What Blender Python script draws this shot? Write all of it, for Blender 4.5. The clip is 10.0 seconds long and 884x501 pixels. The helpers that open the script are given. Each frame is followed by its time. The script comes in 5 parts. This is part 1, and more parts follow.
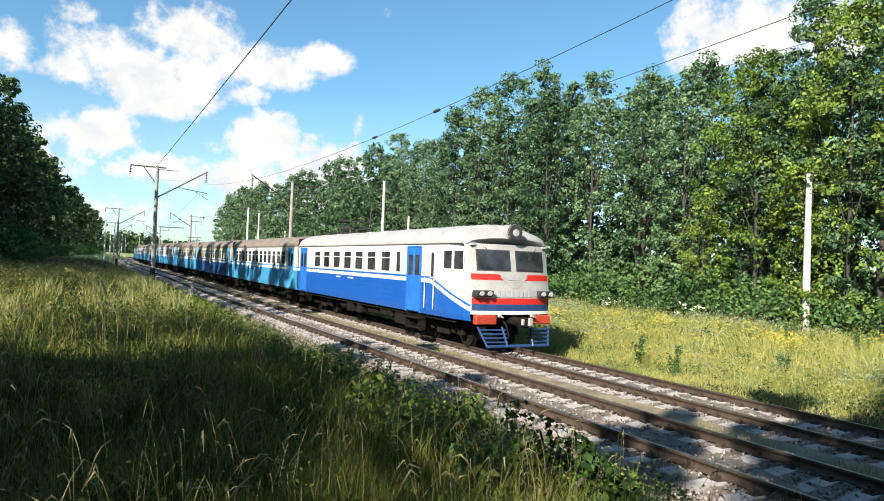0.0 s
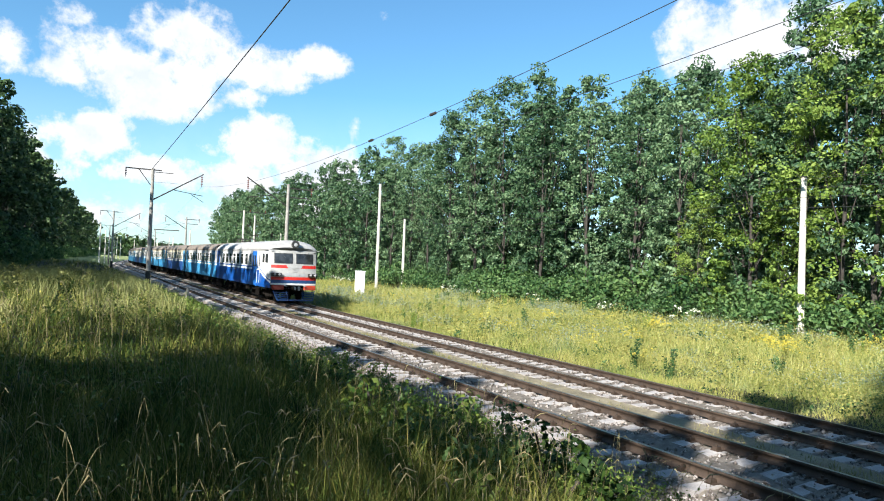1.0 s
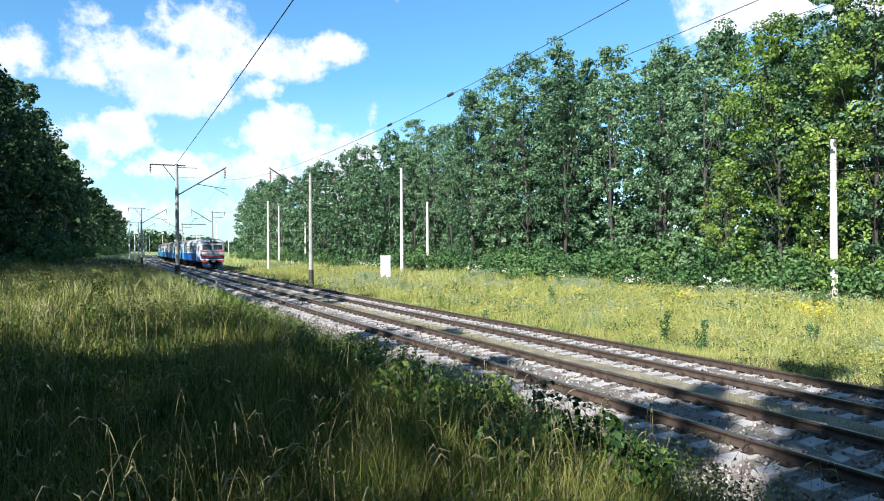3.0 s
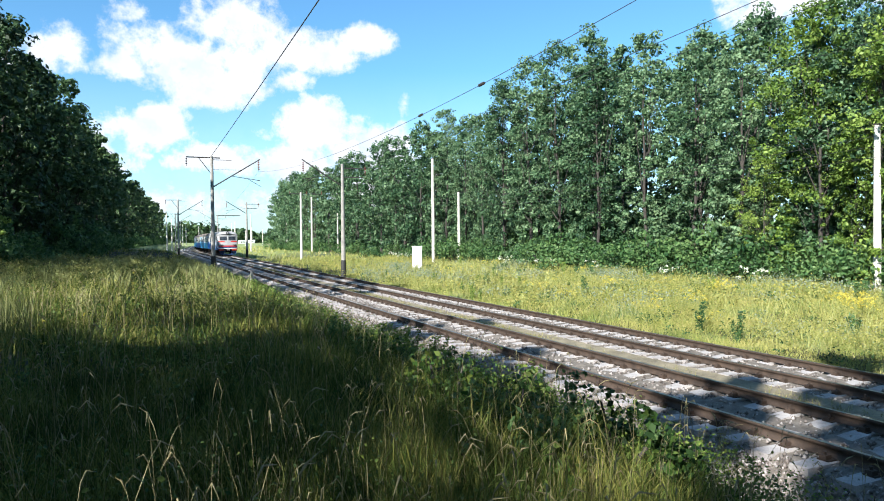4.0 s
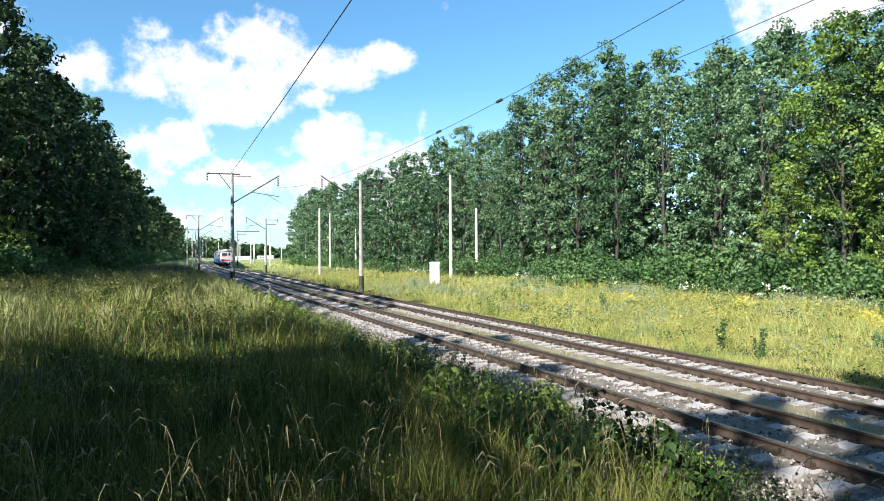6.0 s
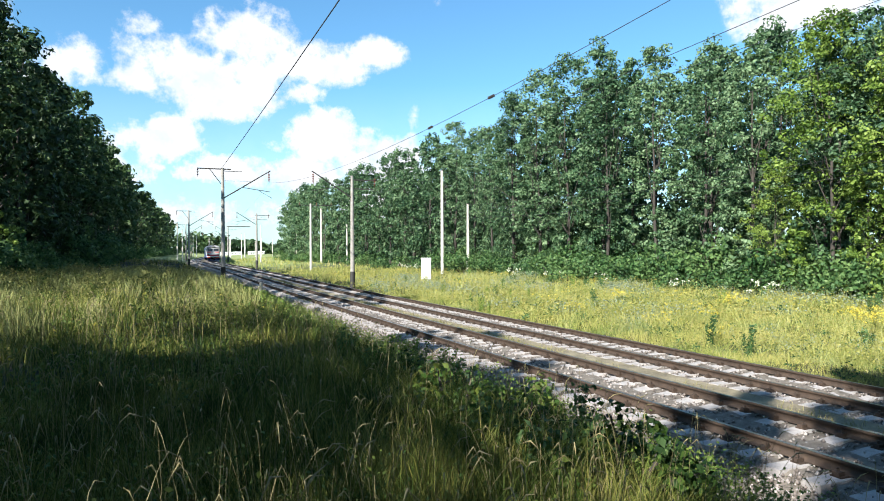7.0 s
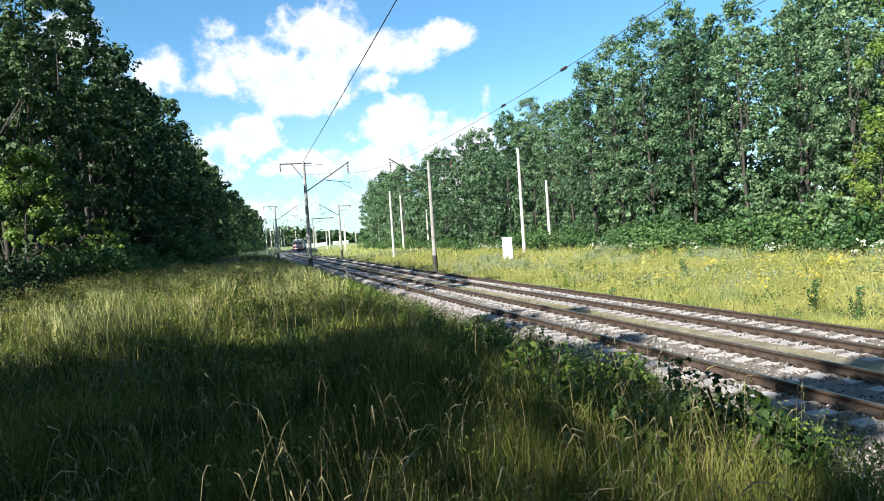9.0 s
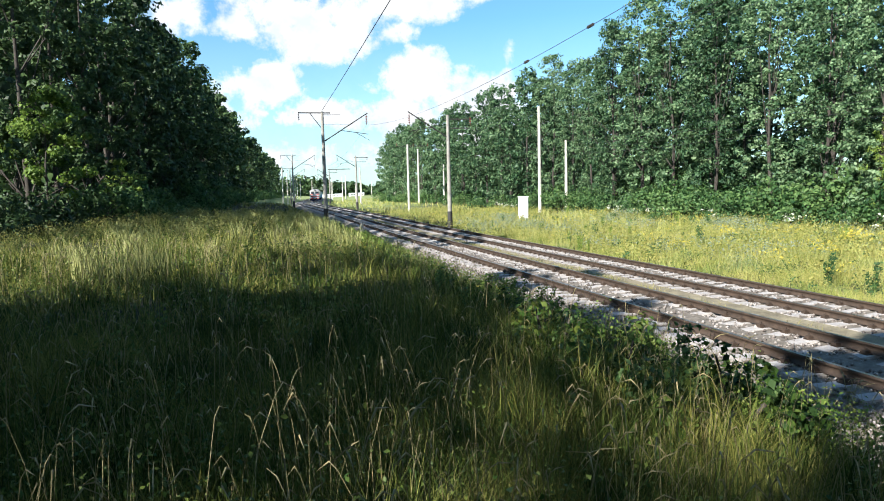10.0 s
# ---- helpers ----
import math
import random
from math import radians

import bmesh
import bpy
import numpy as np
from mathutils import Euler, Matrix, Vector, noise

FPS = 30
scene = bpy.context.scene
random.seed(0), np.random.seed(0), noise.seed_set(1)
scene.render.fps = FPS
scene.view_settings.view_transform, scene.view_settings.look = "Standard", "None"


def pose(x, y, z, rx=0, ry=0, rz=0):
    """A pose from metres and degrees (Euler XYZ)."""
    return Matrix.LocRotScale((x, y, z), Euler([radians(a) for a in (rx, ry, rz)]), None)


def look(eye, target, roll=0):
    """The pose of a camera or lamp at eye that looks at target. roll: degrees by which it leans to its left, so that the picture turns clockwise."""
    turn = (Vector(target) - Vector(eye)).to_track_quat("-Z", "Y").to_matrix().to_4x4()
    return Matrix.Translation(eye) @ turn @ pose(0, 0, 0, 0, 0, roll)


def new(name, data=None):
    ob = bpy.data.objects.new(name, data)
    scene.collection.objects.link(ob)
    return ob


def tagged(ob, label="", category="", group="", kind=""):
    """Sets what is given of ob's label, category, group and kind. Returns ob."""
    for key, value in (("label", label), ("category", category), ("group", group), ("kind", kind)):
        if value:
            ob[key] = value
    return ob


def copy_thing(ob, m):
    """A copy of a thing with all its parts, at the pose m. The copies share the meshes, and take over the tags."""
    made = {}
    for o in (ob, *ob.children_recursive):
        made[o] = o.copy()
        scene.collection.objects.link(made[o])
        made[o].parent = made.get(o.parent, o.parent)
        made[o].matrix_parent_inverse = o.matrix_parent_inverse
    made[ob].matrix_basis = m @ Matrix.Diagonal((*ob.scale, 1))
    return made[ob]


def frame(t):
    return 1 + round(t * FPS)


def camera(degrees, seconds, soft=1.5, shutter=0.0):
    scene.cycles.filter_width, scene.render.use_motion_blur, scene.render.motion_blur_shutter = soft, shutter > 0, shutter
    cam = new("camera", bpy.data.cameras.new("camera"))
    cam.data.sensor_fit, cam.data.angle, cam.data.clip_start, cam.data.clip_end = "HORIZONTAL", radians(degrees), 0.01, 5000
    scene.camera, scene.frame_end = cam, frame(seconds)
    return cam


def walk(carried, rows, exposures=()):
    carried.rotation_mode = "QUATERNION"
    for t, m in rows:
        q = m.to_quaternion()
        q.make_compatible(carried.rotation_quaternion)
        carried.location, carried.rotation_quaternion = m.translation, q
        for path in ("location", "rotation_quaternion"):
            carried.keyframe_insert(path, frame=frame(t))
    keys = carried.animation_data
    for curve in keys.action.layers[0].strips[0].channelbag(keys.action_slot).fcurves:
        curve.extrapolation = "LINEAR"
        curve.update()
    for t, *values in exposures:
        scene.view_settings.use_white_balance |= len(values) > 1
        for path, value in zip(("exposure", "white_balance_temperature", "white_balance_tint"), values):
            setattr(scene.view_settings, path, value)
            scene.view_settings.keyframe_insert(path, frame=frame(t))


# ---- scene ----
# ---------------------------------------------------------------- camera
EXPO = 1.31
cam = camera(66.98, 10.0, 1.0)
PATH = [
    (0.0, pose(0, 0, 2.565, 91.17, -2.13, -27.92)),
    (0.5, pose(0, 0, 2.565, 91.39, -2.35, -27.98)),
    (1.0, pose(0, 0, 2.565, 91.45, -2.21, -28.27)),
    (1.5, pose(0, 0, 2.565, 90.95, -2.40, -28.51)),
    (2.0, pose(0, 0, 2.565, 90.76, -1.97, -28.34)),
    (2.5, pose(0, 0, 2.565, 90.06, -2.09, -29.28)),
    (3.0, pose(0, 0, 2.565, 89.84, 0.45, -26.16)),
    (3.2, pose(0, 0, 2.565, 89.48, 0.36, -25.53)),
    (4.3, pose(0, 0, 2.565, 89.06, 0.98, -22.57)),
    (4.5, pose(0, 0, 2.565, 89.19, 1.18, -21.99)),
    (5.0, pose(0, 0, 2.565, 89.22, 1.15, -21.48)),
    (5.5, pose(0, 0, 2.565, 89.86, 0.91, -21.08)),
    (6.0, pose(0, 0, 2.565, 90.42, 0.47, -21.96)),
    (6.2, pose(0, 0, 2.565, 90.29, 0.28, -22.43)),
    (7.3, pose(0, 0, 2.565, 90.06, 0.34, -22.70)),
    (7.5, pose(0, 0, 2.565, 90.21, 0.30, -22.34)),
    (8.0, pose(0, 0, 2.565, 90.78, 0.55, -22.22)),
    (8.5, pose(0, 0, 2.565, 90.19, 2.07, -20.55)),
    (9.0, pose(0, 0, 2.565, 88.69, 3.93, -15.80)),
    (9.5, pose(0, 0, 2.565, 91.97, 2.50, -15.25)),
    (10.0, pose(0, 0, 2.565, 84.98, 1.45, -14.43)),
]
walk(cam, PATH, ((0.0, EXPO - 0.12, 6800, 10), (0.7, EXPO - 0.05, 6700, 10), (1.4, EXPO, 5850, 10), (2.8, EXPO, 5900, 10),
                 (4.5, EXPO + 0.04, 6150, 10), (10.0, EXPO + 0.04, 6300, 10)))

# ---------------------------------------------------------------- world, sun
SUN_AZ, SUN_EL = 57.0, 32.3          # light travels towards azimuth 57 (from +y to +x)


def node(nt, kind, **inputs):
    n = nt.nodes.new(kind)
    for key, value in inputs.items():
        if key in n.inputs:
            n.inputs[key].default_value = value
    return n


def mathn(nt, op, a, b=None, c=None, clamp=False):
    n = nt.nodes.new("ShaderNodeMath")
    n.operation, n.use_clamp = op, clamp
    for i, v in enumerate((a, b, c)):
        if v is None:
            continue
        if isinstance(v, (int, float)):
            n.inputs[i].default_value = v
        else:
            nt.links.new(v, n.inputs[i])
    return n.outputs[0]


def mixn(nt, fac, a, b):
    n = nt.nodes.new("ShaderNodeMix")
    n.data_type = "RGBA"
    for sock, v in ((n.inputs[0], fac), (n.inputs[6], a), (n.inputs[7], b)):
        if isinstance(v, (int, float)):
            sock.default_value = v
        elif isinstance(v, tuple):
            sock.default_value = (*v[:3], 1)
        else:
            nt.links.new(v, sock)
    return n.outputs[2]


def ramp(nt, fac, stops):
    n = nt.nodes.new("ShaderNodeValToRGB")
    while len(n.color_ramp.elements) < len(stops):
        n.color_ramp.elements.new(0.5)
    for e, (p, col) in zip(n.color_ramp.elements, stops):
        e.position, e.color = p, (*col, 1)
    nt.links.new(fac, n.inputs[0])
    return n.outputs[0]


def noisen(nt, vec, scale, detail=4.0, rough=0.55):
    n = node(nt, "ShaderNodeTexNoise", Scale=scale, Detail=detail, Roughness=rough)
    if vec is not None:
        nt.links.new(vec, n.inputs["Vector"])
    return n.outputs["Fac"]


# cumulus banks: azimuth, elevation, half width, half height (degrees)
CLOUDS = [
    (2.6, 14.2, 7.2, 2.9), (6.2, 17.0, 4.9, 2.7), (5.4, 12.6, 5.2, 1.9), (-1.8, 13.3, 2.8, 1.3),
    (12.6, 15.6, 5.2, 1.8), (17.0, 16.5, 2.8, 1.3), (11.2, 13.2, 2.2, 1.1, 0.5),
    (-1.4, 17.3, 1.9, 1.4, 0.35), (-6.6, 14.2, 3.2, 1.8), (-9.5, 12.5, 3.0, 1.8), (-12, 16, 3.5, 2.2),
    (-0.6, 8.9, 3.8, 2.0), (4.2, 6.9, 5.4, 1.5, 0.7), (-4.0, 6.8, 4.5, 2.0),
    (13.6, 9.7, 4.4, 2.4), (17.6, 7.6, 4.6, 2.4), (10.5, 6.3, 6.5, 1.8, 0.7), (20.1, 10.8, 1.0, 1.9, 0.3),
    (8.8, 8.8, 1.4, 0.9, 0.35), (3.0, 3.2, 12, 1.7, 0.6), (20, 4.0, 8, 2.2), (22.5, 20.3, 1.1, 0.9, 0.35),
    (49.0, 18.4, 3.3, 3.4), (53.5, 18.8, 4.0, 3.2), (58.5, 17.6, 4.0, 2.6), (33.0, 13.6, 2.0, 0.7, 0.3),
    (-40, 24, 14, 5), (-75, 30, 16, 6), (95, 24, 16, 6), (130, 32, 18, 7), (-150, 22, 18, 6), (175, 40, 14, 7),
]


def build_world():
    world = bpy.data.worlds.new("sky")
    scene.world = world
    world.use_nodes = True
    nt = world.node_tree
    nt.nodes.clear()
    out = nt.nodes.new("ShaderNodeOutputWorld")
    sky = nt.nodes.new("ShaderNodeTexSky")
    sky.sky_type, sky.sun_disc = "NISHITA", False
    sky.sun_elevation = radians(SUN_EL)
    sky.sun_rotation = radians(SUN_AZ + 180)
    sky.altitude, sky.air_density, sky.dust_density, sky.ozone_density = 100, 1.0, 0.6, 2.2
    coord = nt.nodes.new("ShaderNodeTexCoord").outputs["Generated"]
    sep = nt.nodes.new("ShaderNodeSeparateXYZ")
    nt.links.new(coord, sep.inputs[0])
    az = mathn(nt, "MULTIPLY", mathn(nt, "ARCTAN2", sep.outputs[0], sep.outputs[1]), 57.29578)
    el = mathn(nt, "MULTIPLY", mathn(nt, "ARCSINE", sep.outputs[2]), 57.29578)
    n1 = noisen(nt, coord, 13.0, 8.0, 0.62)
    n2 = noisen(nt, coord, 40.0, 5.0, 0.65)
    wob = mathn(nt, "ADD", mathn(nt, "MULTIPLY", mathn(nt, "SUBTRACT", n1, 0.5), 3.5),
                mathn(nt, "MULTIPLY", mathn(nt, "SUBTRACT", n2, 0.5), 1.9))
    total = None
    for a, e, w, h, *peak in CLOUDS:
        dx = mathn(nt, "DIVIDE", mathn(nt, "SUBTRACT", az, a), w)
        dy = mathn(nt, "DIVIDE", mathn(nt, "SUBTRACT", el, e), h)
        d = mathn(nt, "ADD", mathn(nt, "MULTIPLY", dx, dx), mathn(nt, "MULTIPLY", dy, dy))
        lobe = mathn(nt, "SUBTRACT", peak[0] if peak else 1.0, d)
        total = lobe if total is None else mathn(nt, "SMOOTH_MAX", total, lobe, 0.25)
    dens = mathn(nt, "ADD", mathn(nt, "ADD", mathn(nt, "MAXIMUM", total, -1.5), 0.10), wob)
    mask = nt.nodes.new("ShaderNodeMapRange")
    mask.interpolation_type = "SMOOTHSTEP"
    nt.links.new(dens, mask.inputs[0])
    mask.inputs[1].default_value, mask.inputs[2].default_value = -0.05, 0.95
    haze = nt.nodes.new("ShaderNodeMapRange")
    nt.links.new(el, haze.inputs[0])
    haze.inputs[1].default_value, haze.inputs[2].default_value = 0.0, 14.0
    haze.inputs[3].default_value, haze.inputs[4].default_value = 0.38, 0.0
    shade = ramp(nt, noisen(nt, coord, 22.0, 5.0, 0.6), [(0.3, (0.80, 0.86, 0.93)), (0.55, (1.0, 1.0, 1.0))])
    bg1 = node(nt, "ShaderNodeBackground", Strength=SKY)
    tint = nt.nodes.new("ShaderNodeMix")
    tint.data_type, tint.blend_type = "RGBA", "MULTIPLY"
    tint.inputs[0].default_value = 1.0
    nt.links.new(sky.outputs[0], tint.inputs[6])
    tint.inputs[7].default_value = (0.76, 1.16, 1.26, 1)
    nt.links.new(tint.outputs[2], bg1.inputs[0])
    bg2 = node(nt, "ShaderNodeBackground", Strength=CLOUD)
    nt.links.new(shade, bg2.inputs[0])
    mix = nt.nodes.new("ShaderNodeMixShader")
    nt.links.new(mathn(nt, "MAXIMUM", mask.outputs[0], haze.outputs[0]), mix.inputs[0])
    nt.links.new(bg1.outputs[0], mix.inputs[1])
    nt.links.new(bg2.outputs[0], mix.inputs[2])
    nt.links.new(mix.outputs[0], out.inputs[0])


SKY, CLOUD = 0.066, 0.46
build_world()
sun = new("sun", bpy.data.lights.new("sun", "SUN"))
sun.data.energy, sun.data.angle, sun.data.color = 5.0, radians(0.55), (1.0, 0.95, 0.86)
_sa, _se = radians(SUN_AZ), radians(SUN_EL)
_to = Vector((math.sin(_sa) * math.cos(_se), math.cos(_sa) * math.cos(_se), -math.sin(_se)))
sun.matrix_world = look((0, 0, 60), Vector((0, 0, 60)) + _to)

# ---------------------------------------------------------------- materials


def material(name, rough=0.8, metal=0.0):
    m = bpy.data.materials.new(name)
    m.use_nodes = True
    nt = m.node_tree
    b = nt.nodes["Principled BSDF"]
    b.inputs["Roughness"].default_value, b.inputs["Metallic"].default_value = rough, metal
    return m, nt, b


def bump(nt, b, height, strength=0.5, distance=0.02):
    n = node(nt, "ShaderNodeBump", Strength=strength, Distance=distance)
    nt.links.new(height, n.inputs["Height"])
    nt.links.new(n.outputs[0], b.inputs["Normal"])


def objco(nt):
    return nt.nodes.new("ShaderNodeTexCoord").outputs["Object"]


def geo(nt):
    return nt.nodes.new("ShaderNodeNewGeometry")


def worn(name, c1, c2, scale=6.0, rough=0.75, metal=0.0, fine=60.0, bumps=0.3):
    """A surface of two near colours with stains and fine relief."""
    m, nt, b = material(name, rough, metal)
    co = objco(nt)
    f = mathn(nt, "ADD", mathn(nt, "MULTIPLY", noisen(nt, co, scale, 5, 0.65), 0.7),
              mathn(nt, "MULTIPLY", noisen(nt, co, fine, 3), 0.3))
    nt.links.new(ramp(nt, f, [(0.32, c1), (0.66, c2)]), b.inputs["Base Color"])
    bump(nt, b, noisen(nt, co, fine, 4), bumps, 0.01)
    return m


def leafy(name, dark, mid, light, trans=0.3, patch=0.08, rough=0.55):
    """Leaves or blades: each its own shade, patches over several metres, light shining through."""
    m, nt, b = material(name, rough)
    g = geo(nt)
    f = mathn(nt, "ADD", mathn(nt, "MULTIPLY", g.outputs["Random Per Island"], 0.55),
              mathn(nt, "MULTIPLY", mathn(nt, "SUBTRACT", noisen(nt, g.outputs["Position"], patch * 10, 4), 0.14), 1.05))
    info = nt.nodes.new("ShaderNodeObjectInfo")
    f = mathn(nt, "ADD", f, mathn(nt, "MULTIPLY", mathn(nt, "SUBTRACT", info.outputs["Random"], 0.5), 0.36))
    col = ramp(nt, f, [(0.25, dark), (0.6, mid), (0.95, light)])
    nt.links.new(col, b.inputs["Base Color"])
    b.inputs["Specular IOR Level"].default_value = 0.3
    t = nt.nodes.new("ShaderNodeBsdfTranslucent")
    nt.links.new(col, t.inputs[0])
    mix = nt.nodes.new("ShaderNodeMixShader")
    mix.inputs[0].default_value = trans
    nt.links.new(b.outputs[0], mix.inputs[1])
    nt.links.new(t.outputs[0], mix.inputs[2])
    nt.links.new(mix.outputs[0], nt.nodes["Material Output"].inputs[0])
    return m


def meadow(name, patches, trans=0.25, scale=0.35, dry=(0.5, 0.42, 0.16), drift=None):
    """Blades whose colour drifts from patch to patch and pales towards the dry ones."""
    m, nt, b = material(name, 0.6)
    g = geo(nt)
    big = noisen(nt, g.outputs["Position"], scale, 6, 0.72)
    f = mathn(nt, "ADD", mathn(nt, "MULTIPLY", g.outputs["Random Per Island"], 0.3), mathn(nt, "MULTIPLY", mathn(nt, "SUBTRACT", big, 0.2), 1.35))
    col = ramp(nt, f, patches)
    if drift:
        dn = noisen(nt, g.outputs["Position"], 0.55, 4, 0.65)
        col = mixn(nt, mathn(nt, "MULTIPLY", mathn(nt, "SUBTRACT", dn, 0.52), 5.0, None, True), col, drift)
    pick = mathn(nt, "GREATER_THAN", g.outputs["Random Per Island"], 0.9)
    col = mixn(nt, mathn(nt, "MULTIPLY", pick, 0.6), col, dry)
    nt.links.new(col, b.inputs["Base Color"])
    b.inputs["Specular IOR Level"].default_value = 0.12
    t = nt.nodes.new("ShaderNodeBsdfTranslucent")
    nt.links.new(col, t.inputs[0])
    mix = nt.nodes.new("ShaderNodeMixShader")
    mix.inputs[0].default_value = trans
    nt.links.new(b.outputs[0], mix.inputs[1])
    nt.links.new(t.outputs[0], mix.inputs[2])
    nt.links.new(mix.outputs[0], nt.nodes["Material Output"].inputs[0])
    return m


def field_material():
    """Earth under the grass, darkened for the shade between tufts, and open grassland further off."""
    m, nt, b = material("soil", 0.95)
    g = geo(nt)
    pos = g.outputs["Position"]
    sep = nt.nodes.new("ShaderNodeSeparateXYZ")
    nt.links.new(pos, sep.inputs[0])
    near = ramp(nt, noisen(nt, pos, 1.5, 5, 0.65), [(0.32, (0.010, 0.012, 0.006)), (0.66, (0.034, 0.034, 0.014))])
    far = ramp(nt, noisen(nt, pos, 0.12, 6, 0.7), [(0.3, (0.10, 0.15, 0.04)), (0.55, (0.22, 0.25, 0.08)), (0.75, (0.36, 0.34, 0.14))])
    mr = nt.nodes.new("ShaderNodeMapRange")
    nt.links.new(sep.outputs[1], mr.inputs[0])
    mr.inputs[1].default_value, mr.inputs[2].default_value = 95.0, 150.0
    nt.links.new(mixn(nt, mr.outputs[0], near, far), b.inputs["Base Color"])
    bump(nt, b, noisen(nt, pos, 20, 4), 0.8, 0.03)
    return m


M_SOIL = field_material()
# Greens kept very dark: part of the bank's shade is in the colour.
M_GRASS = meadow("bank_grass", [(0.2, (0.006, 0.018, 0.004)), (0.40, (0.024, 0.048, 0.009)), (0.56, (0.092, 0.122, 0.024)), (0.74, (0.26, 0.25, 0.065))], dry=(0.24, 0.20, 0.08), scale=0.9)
M_MEADOW = meadow("meadow_grass", [(0.2, (0.09, 0.145, 0.042)), (0.42, (0.205, 0.25, 0.062)), (0.62, (0.37, 0.365, 0.105)), (0.85, (0.49, 0.44, 0.17))], dry=(0.46, 0.40, 0.20), drift=(0.15, 0.22, 0.11), scale=0.3)
M_STALK = worn("dry_stalk", (0.13, 0.11, 0.045), (0.33, 0.28, 0.14), 30)
M_PALE = worn("pale_stalk", (0.26, 0.29, 0.085), (0.46, 0.45, 0.17), 8)
M_TUFT = worn("tuft_grass", (0.15, 0.17, 0.045), (0.33, 0.33, 0.12), 3)
M_WHITEP = worn("white_paint", (0.62, 0.62, 0.60), (0.76, 0.76, 0.74), 4, 0.5, fine=20, bumps=0.1)
M_FRAME = worn("window_rubber", (0.02, 0.02, 0.02), (0.05, 0.05, 0.05), 5, 0.6)
M_FLOWER = worn("goldenrod_flower", (0.40, 0.33, 0.03), (0.56, 0.48, 0.07), 20)
M_WHITEFL = worn("white_flower", (0.40, 0.44, 0.32), (0.62, 0.64, 0.52), 20)
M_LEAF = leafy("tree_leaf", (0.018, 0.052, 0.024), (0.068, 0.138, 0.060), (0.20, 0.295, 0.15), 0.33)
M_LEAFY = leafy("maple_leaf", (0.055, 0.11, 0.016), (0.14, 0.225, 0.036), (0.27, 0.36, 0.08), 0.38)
# Darker copy of tree_leaf: the left forest's shade is put into its colour.
M_LEAF_SHADE = leafy("shade_dark_leaf", (0.014, 0.032, 0.012), (0.032, 0.066, 0.022), (0.085, 0.14, 0.048), 0.24)
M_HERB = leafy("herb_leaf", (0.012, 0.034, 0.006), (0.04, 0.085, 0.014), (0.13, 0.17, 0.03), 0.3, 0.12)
M_MHERB = leafy("meadow_herb_leaf", (0.15, 0.20, 0.05), (0.26, 0.285, 0.07), (0.41, 0.38, 0.11), 0.4, 0.05)
M_SAGE = leafy("grey_green_leaf", (0.09, 0.14, 0.085), (0.17, 0.23, 0.15), (0.30, 0.35, 0.25), 0.3, 0.12)
M_EDGE = leafy("bank_weed_leaf", (0.022, 0.058, 0.011), (0.075, 0.14, 0.024), (0.20, 0.26, 0.05), 0.35, 0.12)
M_PLUME = leafy("grass_plume", (0.11, 0.135, 0.03), (0.20, 0.215, 0.055), (0.31, 0.30, 0.10), 0.4, 0.06)
M_POLE = worn("pole_concrete", (0.42, 0.40, 0.35), (0.66, 0.63, 0.56), 2.0, 0.9, fine=40)
M_BUSH = leafy("bush_leaf", (0.02, 0.06, 0.02), (0.062, 0.135, 0.042), (0.15, 0.24, 0.08), 0.34)
M_BARK = worn("bark", (0.022, 0.019, 0.016), (0.07, 0.06, 0.05), 5, 0.95, fine=30, bumps=0.9)
M_CONC = worn("mast_concrete", (0.17, 0.16, 0.145), (0.34, 0.325, 0.29), 2.0, 0.9, fine=40)
M_BLACK = worn("black_paint", (0.012, 0.012, 0.012), (0.04, 0.038, 0.035), 5, 0.7)
M_STEEL = worn("bracket_steel", (0.022, 0.02, 0.018), (0.055, 0.05, 0.045), 8, 0.7, 0.2)
M_WIRE = worn("wire", (0.03, 0.03, 0.03), (0.06, 0.06, 0.06), 4, 0.5, 0.3)
M_INSUL = worn("insulator_glaze", (0.10, 0.035, 0.02), (0.16, 0.06, 0.04), 5, 0.25)
M_RAIL = worn("rail_rust", (0.03, 0.022, 0.017), (0.09, 0.06, 0.042), 6, 0.75, 0.3)
M_HEAD = worn("rail_head_steel", (0.30, 0.28, 0.26), (0.46, 0.44, 0.42), 8, 0.35, 0.9)
M_SLEEP = worn("sleeper_concrete", (0.19, 0.175, 0.165), (0.46, 0.43, 0.41), 2.5, 0.95, fine=50, bumps=0.6)
M_BALLAST = worn("ballast_bed", (0.07, 0.058, 0.046), (0.22, 0.19, 0.155), 7.0, 0.95, fine=34, bumps=1.0)
M_EARTH = worn("dry_earth", (0.10, 0.085, 0.055), (0.30, 0.255, 0.165), 1.6, 0.95, fine=26, bumps=1.0)
M_DRYG = meadow("dry_verge_grass", [(0.2, (0.06, 0.09, 0.03)), (0.5, (0.20, 0.19, 0.08)), (0.8, (0.36, 0.32, 0.16))], dry=(0.45, 0.39, 0.22), scale=1.2)
M_CABIN = worn("cabinet_paint", (0.62, 0.64, 0.64), (0.80, 0.81, 0.80), 3, 0.6)


